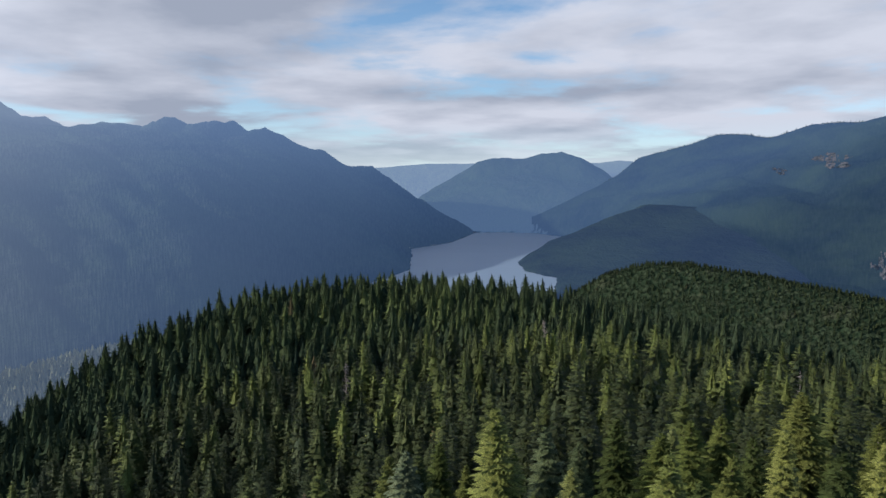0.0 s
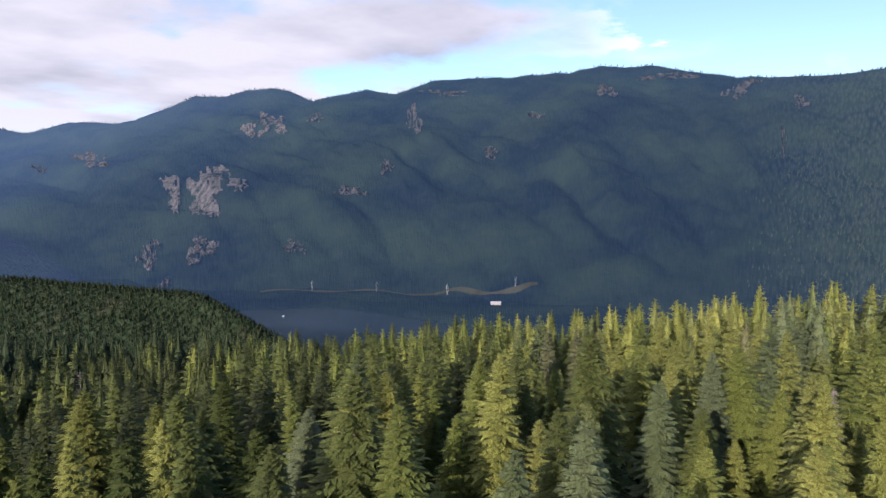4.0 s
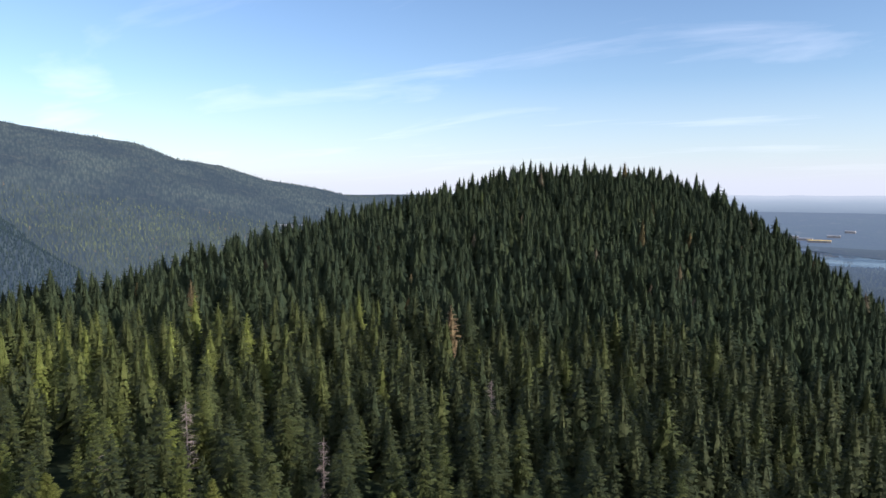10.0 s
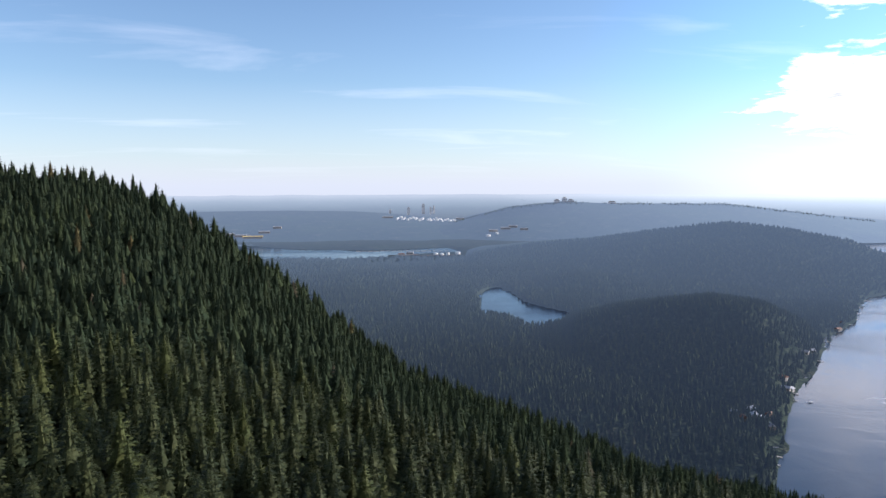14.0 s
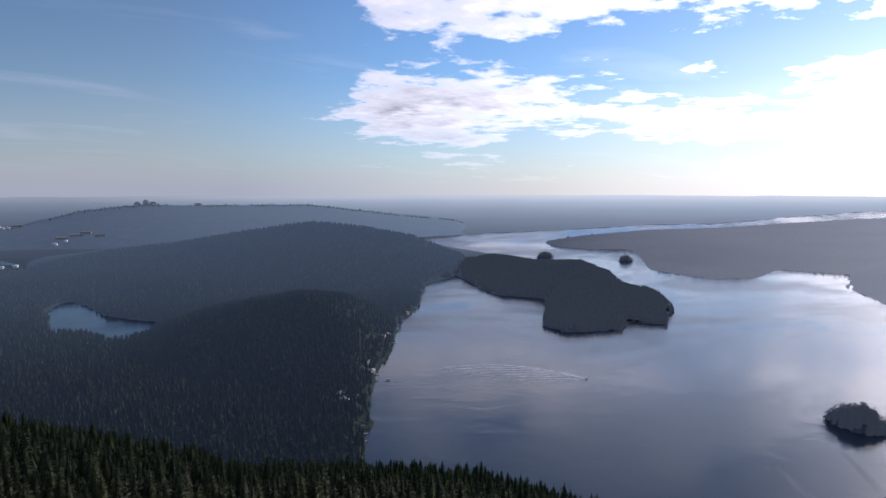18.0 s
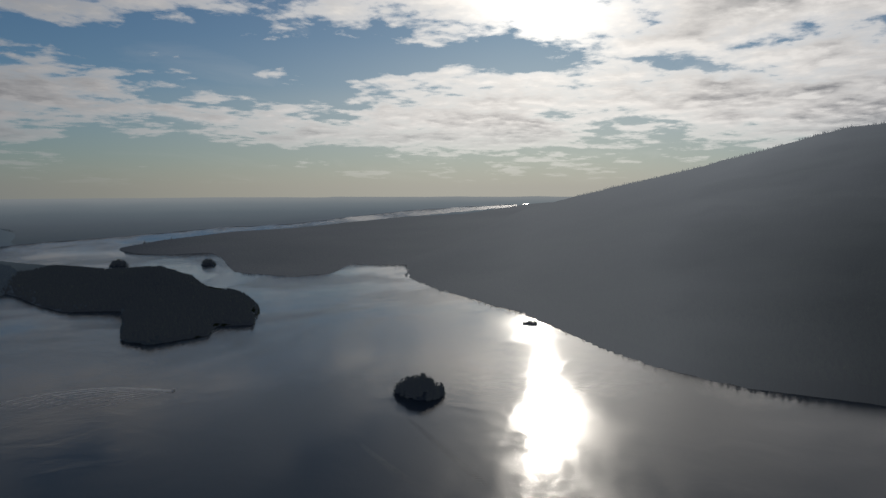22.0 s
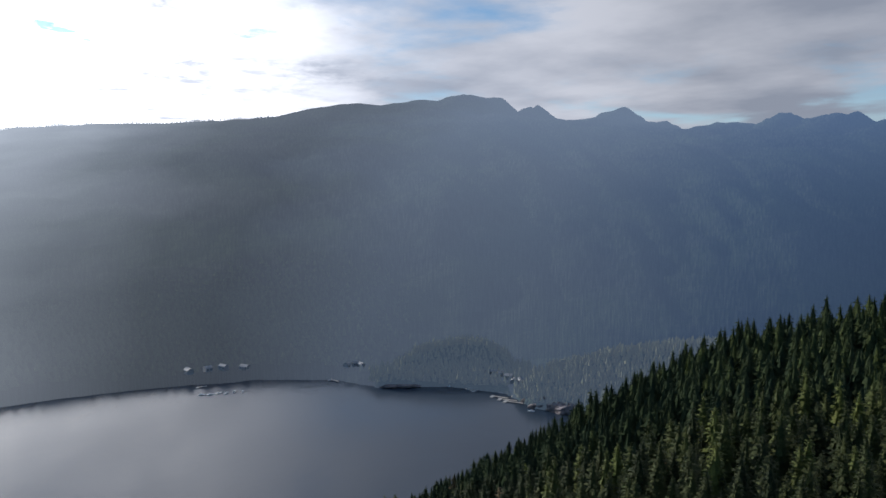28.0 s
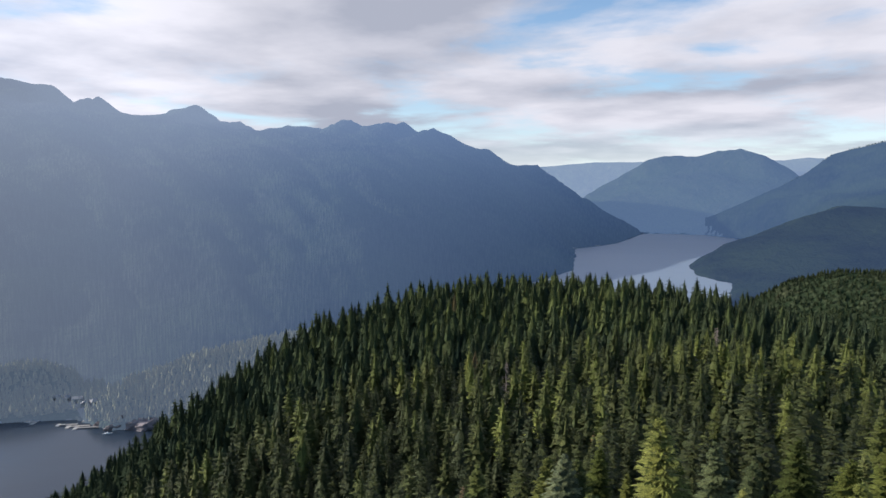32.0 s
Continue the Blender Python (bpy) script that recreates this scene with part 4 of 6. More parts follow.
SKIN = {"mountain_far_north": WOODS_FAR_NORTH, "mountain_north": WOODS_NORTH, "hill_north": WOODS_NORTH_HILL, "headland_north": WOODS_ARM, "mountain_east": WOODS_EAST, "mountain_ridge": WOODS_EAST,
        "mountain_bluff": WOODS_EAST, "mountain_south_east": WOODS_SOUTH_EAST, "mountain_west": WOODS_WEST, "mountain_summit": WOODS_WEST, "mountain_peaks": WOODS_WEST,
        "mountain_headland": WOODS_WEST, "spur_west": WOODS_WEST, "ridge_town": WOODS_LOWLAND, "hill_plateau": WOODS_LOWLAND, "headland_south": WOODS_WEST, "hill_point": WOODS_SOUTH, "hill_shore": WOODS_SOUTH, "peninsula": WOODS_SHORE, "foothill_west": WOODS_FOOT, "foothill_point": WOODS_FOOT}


def build_ridges():
    for name, rows in RIDGES.items():
        b0, b1 = rows[0][0], rows[-1][0]
        r0, r1 = min(x[1] for x in rows) * 0.985, min(max(x[3] for x in rows) * 1.01, 4970)
        step = 0.2 if "mountain" in name else 0.3
        b = np.linspace(b0, b1, int((b1 - b0) / step) + 2)
        u = np.linspace(0, 1, 100)
        bb, uu = np.meshgrid(b, u, indexing="xy")
        t = np.array(rows, float)
        foot, crest, back = (np.interp(bb, t[:, 0], t[:, k]) for k in (1, 2, 3))
        if rows[0] in WEST or rows[0] in EAST:
            fine, wide_rows = BROAD["west" if rows[0] in WEST else "east"]
            foot, crest = (np.interp(bb, fine, q) for q in wide_rows[:2])
        rr = np.where(uu < 0.72, foot * 0.94 + (crest - foot * 0.94) * uu / 0.72, crest + (np.minimum(back * 1.01, 4970) - crest) * (uu - 0.72) / 0.28)
        x, y = polar(bb, rr)
        ob = new(name, grid_mesh(name, x, y, ridge_height(name, bb, rr)))
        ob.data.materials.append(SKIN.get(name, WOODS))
        tagged(ob, "steep mountainside covered in dark conifer forest" if "mountain" in name else "low hill covered in dark conifer forest", "mountain" if "mountain" in name else "hill", kind="structure")


build_land()
build_ridges()

# ---------------------------------------------------------------- trees
def fir(seed, boughs, sprays, height=18.0, spread=3.3, blunt=6.0, heart=0.36):
    """Points and triangles of a conifer's crown, its foot at the origin: drooping boughs with feathery sprays round a pointed cone. blunt: metres from the tip over which it widens."""
    rng = np.random.default_rng(seed)
    verts, tris = [], []
    rise = np.array((0.0, 0.0, 1.0))

    def tri(a, b, c):
        k = len(verts)
        verts.extend((a, b, c))
        tris.append((k, k + 1, k + 2))

    def wide_at(t):
        return spread * (1 - math.exp(-(1 - t) * 0.86 * height / blunt))

    lopsided, ring = rng.uniform(0, math.tau), 11 if sprays > 3 else 8 if sprays else 6
    for i in range(boughs):
        t = 1 - (1 - min((i // ring + 0.5 + rng.normal(0, 0.38)) / (boughs // ring + 1), 0.999)) ** 1.12 if sprays else 1 - (1 - (i + rng.random()) / boughs) ** 1.1
        z = height * (0.13 + 0.85 * t)
        a = (i % ring) * math.tau / ring + (i // ring) * 2.4 + rng.normal(0, 0.22)
        reach = wide_at(t) * rng.uniform(0.68, 1.18) * (1 + 0.13 * math.cos(a - lopsided)) * (1.0 if t > 0.1 else 0.8) + 0.26
        out, side = np.array((math.cos(a), math.sin(a), 0)), np.array((-math.sin(a), math.cos(a), 0))
        lift, bend = rng.uniform(-0.06, 0.12) + 0.55 * t * t, -rng.uniform(0.16, 0.44) * (1 - 0.6 * t)

        def along(q):
            return out * reach * q + rise * (z + reach * (lift * q + bend * q * q))
        if not sprays:
            w = reach * 0.40 + 0.12
            low = rise * w * rng.uniform(0.3, 0.7)
            tri(along(0.1), along(0.72) + side * w - low, along(1.0))
            tri(along(0.1), along(1.0), along(0.72) - side * w - low)
            continue
        w = reach * 0.10 + 0.04
        tri(along(0.0) + side * w, along(0.0) - side * w, along(1.0))
        for k in range(sprays):
            q = (k + 0.8 + rng.uniform(-0.2, 0.2)) / (sprays + 0.5)
            long = reach * (0.58 - 0.40 * q) * rng.uniform(0.7, 1.25) + 0.16
            thin = (long * (0.40 if sprays < 3 else 0.30 if sprays < 5 else 0.25) + 0.03) * rng.uniform(0.8, 1.25)
            for sg in (-1, 1):
                root = along(q - 0.14)
                tip = root + side * sg * long * 0.70 + out * long * rng.uniform(0.45, 0.95) + rise * long * rng.uniform(-0.32, 0.04)
                tri(root - out * thin, root + out * thin + rise * thin * 0.3, tip)
    # a dense heart, so that no light comes through
    n = 6
    for k in range(n):
        a0, a1 = k * math.tau / n, (k + 1) * math.tau / n
        for zb, zt, q in ((0.06, 0.50, heart), (0.26, 0.76, heart * 0.6)):
            tri(np.array((math.cos(a0) * spread * q, math.sin(a0) * spread * q, height * zb)), np.array((math.cos(a1) * spread * q, math.sin(a1) * spread * q, height * zb)), np.array((0, 0, height * zt)))
    # the leading shoot
    for k in range(3):
        a = k * math.tau / 3
        tri(np.array((0.10 * math.cos(a), 0.10 * math.sin(a), height * 0.94)), np.array((0.10 * math.cos(a + 2), 0.10 * math.sin(a + 2), height * 0.94)), np.array((0, 0, height * 1.0)))
    return np.array(verts), np.array(tris)


def skirt_fir(seed, tiers, sides, height=18.0, spread=2.7):
    """A far conifer: ragged skirts one over another."""
    rng = np.random.default_rng(seed)
    verts, tris = [], []
    for i in range(tiers):
        t = i / tiers
        rad = spread * (1 - t) ** 0.85
        zb, zt = height * (0.12 + 0.80 * t), height * min(1.0, 0.12 + 0.88 * t + 0.88 * 1.7 / tiers)
        turn = rng.random() * 6
        for k in range(sides):
            a0, a1 = turn + k * math.tau / sides, turn + (k + 1) * math.tau / sides
            j0, j1 = rng.uniform(0.65, 1.25, 2)
            n = len(verts)
            verts += [(math.cos(a0) * rad * j0, math.sin(a0) * rad * j0, zb - rng.uniform(0, 0.5)), (math.cos(a1) * rad * j1, math.sin(a1) * rad * j1, zb + rng.uniform(-0.3, 0.8)), (0, 0, zt)]
            tris.append((n, n + 1, n + 2))
    return np.array(verts, float), np.array(tris)


def old_fir(seed, boughs, sprays, spread):
    """A fir of the older woods: a ragged core with feathery boughs that stand out from it."""
    v0, t0 = skirt_fir(seed, 7, 7, 17.6, spread * 0.74)
    v1, t1 = fir(seed, boughs, sprays, 18.0, spread, 7.0, 0.3)
    return np.concatenate([v0, v1]), np.concatenate([t0, t1 + len(v0)])


def scatter(spacing, b0, b1, r0, r1, seed):
    """Jittered places in a sector of the plan: bearings and distances."""
    rng = np.random.default_rng(seed)
    n = int(r1 / spacing) + 1
    g = (np.arange(-n, n + 1)) * spacing
    gx, gy = np.meshgrid(g, g)
    gx, gy = gx + rng.uniform(-0.46, 0.46, gx.shape) * spacing, gy + rng.uniform(-0.46, 0.46, gy.shape) * spacing
    r, b = np.hypot(gx, gy).ravel(), np.degrees(np.arctan2(gx, gy)).ravel()
    b = (b - b0) % 360 + b0
    ok = (r >= r0) & (r < r1) & (b <= b1)
    return b[ok], r[ok]


def leaning(v, up=0.85):
    """For each point of a crown the way that its round faces: outwards and up."""
    n = np.stack([v[:, 0], v[:, 1], up * np.hypot(v[:, 0], v[:, 1]) + 0.35], -1)
    return n / np.linalg.norm(n, axis=1)[:, None]


def stand(name, label, kinds, b, r, z, seed, low=0.6, high=1.15, base_tint=0.5, spread_tint=0.5, skin=None, up=0.85):
    """One joined stand of trees on the ground at z."""
    rng = np.random.default_rng(seed)
    x, y = polar(b, r)
    which = rng.integers(0, len(kinds), len(x))
    size = np.clip(rng.normal((low + high) / 2, (high - low) / 4, len(x)), low * 0.8, high * 1.1)
    stands = soft_noise(x, y, 90.0, 3, 4.0)
    tint = np.clip(base_tint + stands * 0.14 + rng.normal(0, spread_tint * 0.42, len(x)), 0.0, 0.97)
    tint = np.where(rng.random(len(x)) < 0.007, rng.uniform(0.98, 1.0, len(x)), tint)
    allv, allt, alltint, allout, k0 = [], [], [], [], 0
    for k, (v, t) in enumerate(kinds):
        pick = which == k
        m = int(pick.sum())
        if not m:
            continue
        a, s = rng.uniform(0, math.tau, m), size[pick]
        w = s * rng.uniform(0.85, 1.12, m)
        c, sn = np.cos(a) * w, np.sin(a) * w
        vx = v[None, :, 0] * c[:, None] - v[None, :, 1] * sn[:, None] + x[pick][:, None]
        vy = v[None, :, 0] * sn[:, None] + v[None, :, 1] * c[:, None] + y[pick][:, None]
        vz = v[None, :, 2] * s[:, None] + z[pick][:, None]
        allv.append(np.stack([vx, vy, vz], -1).reshape(-1, 3))
        allt.append((t[None] + (np.arange(m) * len(v))[:, None, None]).reshape(-1, 3) + k0)
        alltint.append(np.repeat(tint[pick], len(v)))
        o, ca, sa = leaning(v, up), np.cos(a)[:, None], np.sin(a)[:, None]
        allout.append(np.stack([o[None, :, 0] * ca - o[None, :, 1] * sa, o[None, :, 0] * sa + o[None, :, 1] * ca, np.repeat(o[None, :, 2], m, 0)], -1).reshape(-1, 3))
        k0 += m * len(v)
    ob = new(name, array_mesh(name, np.concatenate(allv), np.concatenate(allt), np.concatenate(alltint), smooth=False, outward=np.concatenate(allout)))
    ob.data.materials.append(skin or NEEDLES_STUFF)
    return tagged(ob, label, "forest", kind="stuff")


def part(name, mesh, mat, parent, label=""):
    ob = new(name, mesh)
    if not mesh.materials:
        mesh.materials.append(mat)
    ob.parent = parent
    return tagged(ob, label) if label else ob


def trunk_mesh(height=18.0, foot=0.26):
    bm = bmesh.new()
    bmesh.ops.create_cone(bm, segments=7, radius1=foot, radius2=0.03, depth=height * 0.97, cap_ends=True, matrix=Matrix.Translation((0, 0, height * 0.485)))
    me = bpy.data.meshes.new("trunk")
    bm.to_mesh(me)
    bm.free()
    return me


def build_near_trees():
    b, r = scatter(7.0, 0, 360, 40, 130, 11)
    keep = (r < near_edge(b) + 45) & ~((b > 240) & (b < 302))
    b, r = b[keep], r[keep]
    z = near_ground(b, r) - 0.3
    order = np.argsort(r)
    first = order[:300]
    made = []
    trunk = trunk_mesh()
    rng = np.random.default_rng(5)
    crowns = []
    for k in range(7):
        v, t = fir(100 + k, 250 + 11 * k, 6, spread=3.2 + 0.18 * k, blunt=6.6 + 0.9 * (k % 4), heart=0.26)
        crowns.append(array_mesh("crown", v, t, smooth=False, outward=leaning(v)))
    for k in range(5):
        v, t = fir(150 + k, 250 + 11 * k, 6, spread=3.2 + 0.2 * k, blunt=6.6 + 0.9 * (k % 4), heart=0.26)
        crowns.append(array_mesh("crown", v, t, smooth=False, outward=leaning(v)))
    for k, me in enumerate(crowns):
        tree = tagged(new("conifer_tree"), "tall green conifer with drooping boughs on the ridge", "tree", "trees on the ridge")
        part("trunk", trunk, BARK, tree)
        part("crown", me, NEEDLES if k < 7 else NEEDLES_SHADED, tree)
        made.append(tree)
    for q, i in enumerate(first):
        x, y = polar(b[i], r[i])
        s = float(np.clip(rng.normal(0.86, 0.15), 0.45, 1.15))
        m = Matrix.LocRotScale((float(x), float(y), float(z[i])), Euler((rng.normal(0, 0.025), rng.normal(0, 0.025), rng.uniform(0, 6.28))), (s * rng.uniform(0.85, 1.15), s * rng.uniform(0.85, 1.15), s))
        if q < len(made):
            made[q].matrix_basis = m
        else:
            # the southern and western sides carry the darker copy, shaded as under cloud
            shaded = rng.random() < np.interp(b[i], [0, 30, 55, 90, 112, 128, 142, 300, 340, 360], [0.5, 0.6, 0.0, 0.1, 0.9, 0.9, 0.4, 0.75, 0.6, 0.5])
            t = copy_thing(made[int(rng.integers(7, 12) if shaded else rng.integers(0, 7))], Matrix())
            t.matrix_basis = m
    rest = order[300:]
    rb, rr, rz = b[rest], r[rest], z[rest]
    # the older woods farther along the ridge stand wider and taller
    rings = ((0, 7.0, 1.0, [fir(200 + k, 150, 3, spread=3.2 + 0.16 * k, blunt=6.4 + 0.8 * (k % 4)) for k in range(6)]), (130, 7.8, 1.10, [old_fir(300 + k, 110, 2, 3.5 + 0.16 * k) for k in range(6)]),
             (220, 8.0, 1.14, [old_fir(400 + k, 84, 1, 3.9 + 0.16 * (k % 5)) for k in range(8)]))
    for lo, spacing, big, kinds in rings:
        if not lo:
            rz = rz + TREE * (1 - big)
        else:
            rb, rr = scatter(spacing, 0, 360, lo, 220 if lo < 200 else 540, 11 + lo)
            keep = (rr < near_edge(rb) + 45) & ~((rb > 240) & (rb < 302))
            rb, rr = rb[keep], rr[keep]
            rz = near_ground(rb, rr) - 0.3 - TREE * 1.13 * (big - 1)
        # the open eastern shoulder is yellow-green, the knoll and the steep western side a darker green; the tint by
        # bearing also carries sun and cloud shade
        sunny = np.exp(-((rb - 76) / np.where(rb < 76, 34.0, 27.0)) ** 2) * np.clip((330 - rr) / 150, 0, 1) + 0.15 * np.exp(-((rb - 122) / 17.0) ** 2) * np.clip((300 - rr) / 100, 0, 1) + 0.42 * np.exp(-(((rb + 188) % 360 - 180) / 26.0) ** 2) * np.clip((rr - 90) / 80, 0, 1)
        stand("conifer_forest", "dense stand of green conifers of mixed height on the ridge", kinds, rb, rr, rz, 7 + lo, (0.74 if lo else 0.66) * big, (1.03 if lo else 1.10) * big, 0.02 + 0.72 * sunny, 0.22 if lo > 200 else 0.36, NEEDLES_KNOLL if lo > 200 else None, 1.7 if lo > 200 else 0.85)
        if lo:
            # younger firs that close the gaps under the tall ones
            yb, yr = scatter(5.6, 0, 360, lo, 220 if lo < 200 else 500, 61 + lo)
            keep = (yr < near_edge(yb) + 20) & ~((yb > 240) & (yb < 302))
            yb, yr = yb[keep], yr[keep]
            # their tint too is brightened by bearing, as if sunlit in the east
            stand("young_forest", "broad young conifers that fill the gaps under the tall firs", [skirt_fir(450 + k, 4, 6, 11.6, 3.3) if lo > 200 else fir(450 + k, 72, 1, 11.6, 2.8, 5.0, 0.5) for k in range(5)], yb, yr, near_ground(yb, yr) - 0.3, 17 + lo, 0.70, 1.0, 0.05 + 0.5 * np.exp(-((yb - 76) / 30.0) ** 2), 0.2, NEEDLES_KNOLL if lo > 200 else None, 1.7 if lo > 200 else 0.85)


def build_far_trees():
    kinds = [skirt_fir(500 + k, 3, 4, 13.0, 3.2) for k in range(6)]
    round_kinds = [skirt_fir(540 + k, 2, 5, 11.0, 4.6) for k in range(6)]
    for name, spacing, r0, r1 in (("hump", 5.0, 640, 1000), ("foothill_west", 5.2, 880, 1300), ("foothill_point", 5.2, 780, 1300), ("hill_shore", 7.6, 780, 1750), ("peninsula", 7.2, 1230, 2300), ("hill_point", 11.5, 1780, 2520)):
        rows = RIDGES[name]
        b, r = scatter(spacing, rows[0][0], rows[-1][0], r0, r1, len(name))
        x, y = polar(b, r)
        z = np.maximum(ridge_height(name, b, r), low_ground(b, r))
        ok = (inland(x, y) > 3) & (r < np.interp(b, [q[0] for q in rows], [q[2] for q in rows]) + (260 if name in ("hill_shore", "peninsula") else 30))
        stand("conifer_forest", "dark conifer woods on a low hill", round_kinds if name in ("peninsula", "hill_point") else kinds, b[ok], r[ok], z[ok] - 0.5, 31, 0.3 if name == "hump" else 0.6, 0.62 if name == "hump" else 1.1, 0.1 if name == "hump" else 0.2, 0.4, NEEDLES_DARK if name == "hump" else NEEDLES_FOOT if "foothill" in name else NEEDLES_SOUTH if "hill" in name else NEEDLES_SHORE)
    for spacing, r0, r1, crowns in ((7.6, 480, 1650, kinds), (11.0, 1650, 2450, round_kinds)):
        b, r = scatter(spacing, 166, 219, r0, r1, 77)
        x, y = polar(b, r)
        z = low_ground(b, r)
        ok = (inland(x, y) > 4) & (r > near_edge(b) + 40) & (z > np.maximum(ridge_height("hill_shore", b, r), ridge_height("hill_point", b, r)) - 1) & (np.random.default_rng(4).random(len(b)) < np.clip((2900 - r) / 1000, 0.4, 0.9))
        stand("conifer_forest", "dark conifer woods on the lowland", crowns, b[ok], r[ok], z[ok] - 0.5, 32, 0.6, 1.15, 0.2, 0.3, NEEDLES_SOUTH)
    for name in ("mountain_bluff", "mountain_south_east"):
        rows = RIDGES[name]
        b, r = scatter(9.8, max(rows[0][0], 78.5), min(rows[-1][0], 137), 1300, 2400, 78)
        z = ridge_height(name, b, r)
        ok = (z > low_ground(b, r) + 1) & (np.random.default_rng(3).random(len(b)) < np.minimum((b - 78) / 20, (2550 - r) / 500))
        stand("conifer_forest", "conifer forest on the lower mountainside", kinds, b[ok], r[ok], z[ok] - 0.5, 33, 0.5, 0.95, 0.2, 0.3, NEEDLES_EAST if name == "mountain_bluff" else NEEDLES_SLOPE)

    # the woods that come down to the western shores
    for name, b0, b1, r0, r1, spacing in (("mountain_west", 262, 312, 930, 1450, 9.5), ("mountain_west", 250, 262, 1150, 2200, 11.5), ("headland_south", 228, 257, 2100, 3300, 14.0)):
        b, r = scatter(spacing, b0, b1, r0, r1, 91)
        x, y = polar(b, r)
        z = np.maximum(ridge_height(name, b, r), low_ground(b, r))
        ok = (inland(x, y) > 30) & (np.random.default_rng(6).random(len(b)) < np.clip((r1 - r) / (0.5 * (r1 - r0)), 0, 1) * np.clip((b1 - b) / 9, 0, 1))
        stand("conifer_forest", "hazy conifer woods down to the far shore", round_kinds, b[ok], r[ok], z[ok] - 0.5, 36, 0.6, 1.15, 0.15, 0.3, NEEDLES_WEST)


def build_crest_trees():
    """The fringe of firs along the skylines."""
    kinds = [skirt_fir(520 + k, 3, 5, 13.0, 2.8) for k in range(5)]
    rng = np.random.default_rng(88)
    for name, skin in (("mountain_east", NEEDLES_EAST), ("mountain_ridge", NEEDLES_EAST), ("mountain_bluff", NEEDLES_EAST), ("mountain_south_east", NEEDLES_SLOPE), ("mountain_west", NEEDLES_WEST), ("hill_plateau", NEEDLES_SLOPE)):
        t = np.array(RIDGES[name], float)
        b = np.repeat(np.arange(t[0, 0], min(t[-1, 0], 300), 0.16), 3)
        b = b + rng.uniform(-0.12, 0.12, len(b))
        b = b[(b > max(t[0, 0] + 0.3, 263 if name == "mountain_west" else -99)) & (b < t[-1, 0])]
        side = "west" if RIDGES[name][0] in WEST else "east" if RIDGES[name][0] in EAST else ""
        r = (np.interp(b, BROAD[side][0], BROAD[side][1][1]) if side else np.interp(b, t[:, 0], t[:, 2])) + rng.uniform(-45, 4, len(b))
        b, r = b[soft_noise(b * 40, r, 60.0, 2, 1.0) > -0.5], r[soft_noise(b * 40, r, 60.0, 2, 1.0) > -0.5]
        stand("conifer_forest", "fringe of far conifers along the mountain skyline", kinds, b, r, ridge_height(name, b, r) - 1.5, 35, 0.45, 1.0, 0.2, 0.3, skin)


build_near_trees()
build_far_trees()
build_crest_trees()

# ---------------------------------------------------------------- helpers for things
def surface(b, r):
    """Height of the land at bearings b and distances r, all ridges included."""
    b, r = np.atleast_1d(np.asarray(b, float)), np.atleast_1d(np.asarray(r, float))
    z = low_ground(b % 360, r)
    for name, rows in RIDGES.items():
        for turn in (0, 360, -360):
            inside = (b + turn >= rows[0][0]) & (b + turn <= rows[-1][0]) & (r > min(q[1] for q in rows) * 0.95) & (r < max(q[3] for q in rows))
            if inside.any():
                z[inside] = np.maximum(z[inside], ridge_height(name, (b + turn)[inside], r[inside]))
    return z


def spot(b, r, lift=0.0):
    x, y = polar(b, r)
    return Vector((float(x), float(y), float(surface(b, r)[0]) + lift))


def plain(name, colour, rough=0.7, metal=0.0, spread=0.15, scale=0.6, glow=None):
    m, n = material(name)
    g = n.noise(n.add("TexCoord").outputs["Object"], scale, 5.0)
    shade = n.mix(n.grey(g, (0.3, 0.0), (0.7, 1.0)), tuple(c * (1 - spread) for c in colour) + (1,), tuple(min(c * (1 + spread), 1) for c in colour) + (1,))
    finish(n, shade, rough, None, 0.4, glow, Metallic=metal)
    return m


WHITE_WALL, GREY_WALL, RED_ROOF, GREY_ROOF = plain("painted_wall", (0.34, 0.33, 0.31)), plain("board_wall", (0.34, 0.31, 0.27)), plain("shingle_roof", (0.20, 0.12, 0.09)), plain("metal_roof", (0.33, 0.34, 0.35), 0.5)
GLASS = plain("window_glass", (0.03, 0.04, 0.05), 0.08)
TIMBER, TANK_PAINT, STEEL, YELLOW_ROOF = plain("weathered_timber", (0.42, 0.39, 0.35)), plain("tank_paint", (0.80, 0.79, 0.76), 0.5), plain("galvanised_steel", (0.32, 0.33, 0.34), 0.6, 0.3), plain("yellow_roof", (0.62, 0.46, 0.18))
HULL, CONCRETE, BARE_WOOD = plain("white_hull", (0.8, 0.8, 0.8), 0.3), plain("concrete", (0.45, 0.44, 0.42)), plain("bare_wood", (0.17, 0.14, 0.12), 0.9)
FAR_WALL = plain("hazy_wall", (0.72, 0.71, 0.70))
HAZY_BOARDS, HAZY_ROOF = plain("hazy_boards", (0.36, 0.365, 0.37)), plain("hazy_roof", (0.30, 0.305, 0.31))
PINK_GRANITE = plain("pink_granite", (0.19, 0.165, 0.165), 0.9, 0.0, 0.55, 0.12)
BARE_EARTH = plain("bare_earth", (0.17, 0.135, 0.12), 0.95, 0.0, 0.4, 0.02)
SCRUB, FOAM = plain("cut_strip_grass", (0.032, 0.038, 0.034), 0.95, 0.0, 0.35, 0.02), plain("foam", (0.8, 0.82, 0.84), 0.6, 0.0, 0.3, 0.1)


def box(bm, size, at, turn=None):
    m = Matrix.Translation(at) @ (turn or Matrix()) @ Matrix.Diagonal((*size, 1))
    return bmesh.ops.create_cube(bm, size=1, matrix=m)


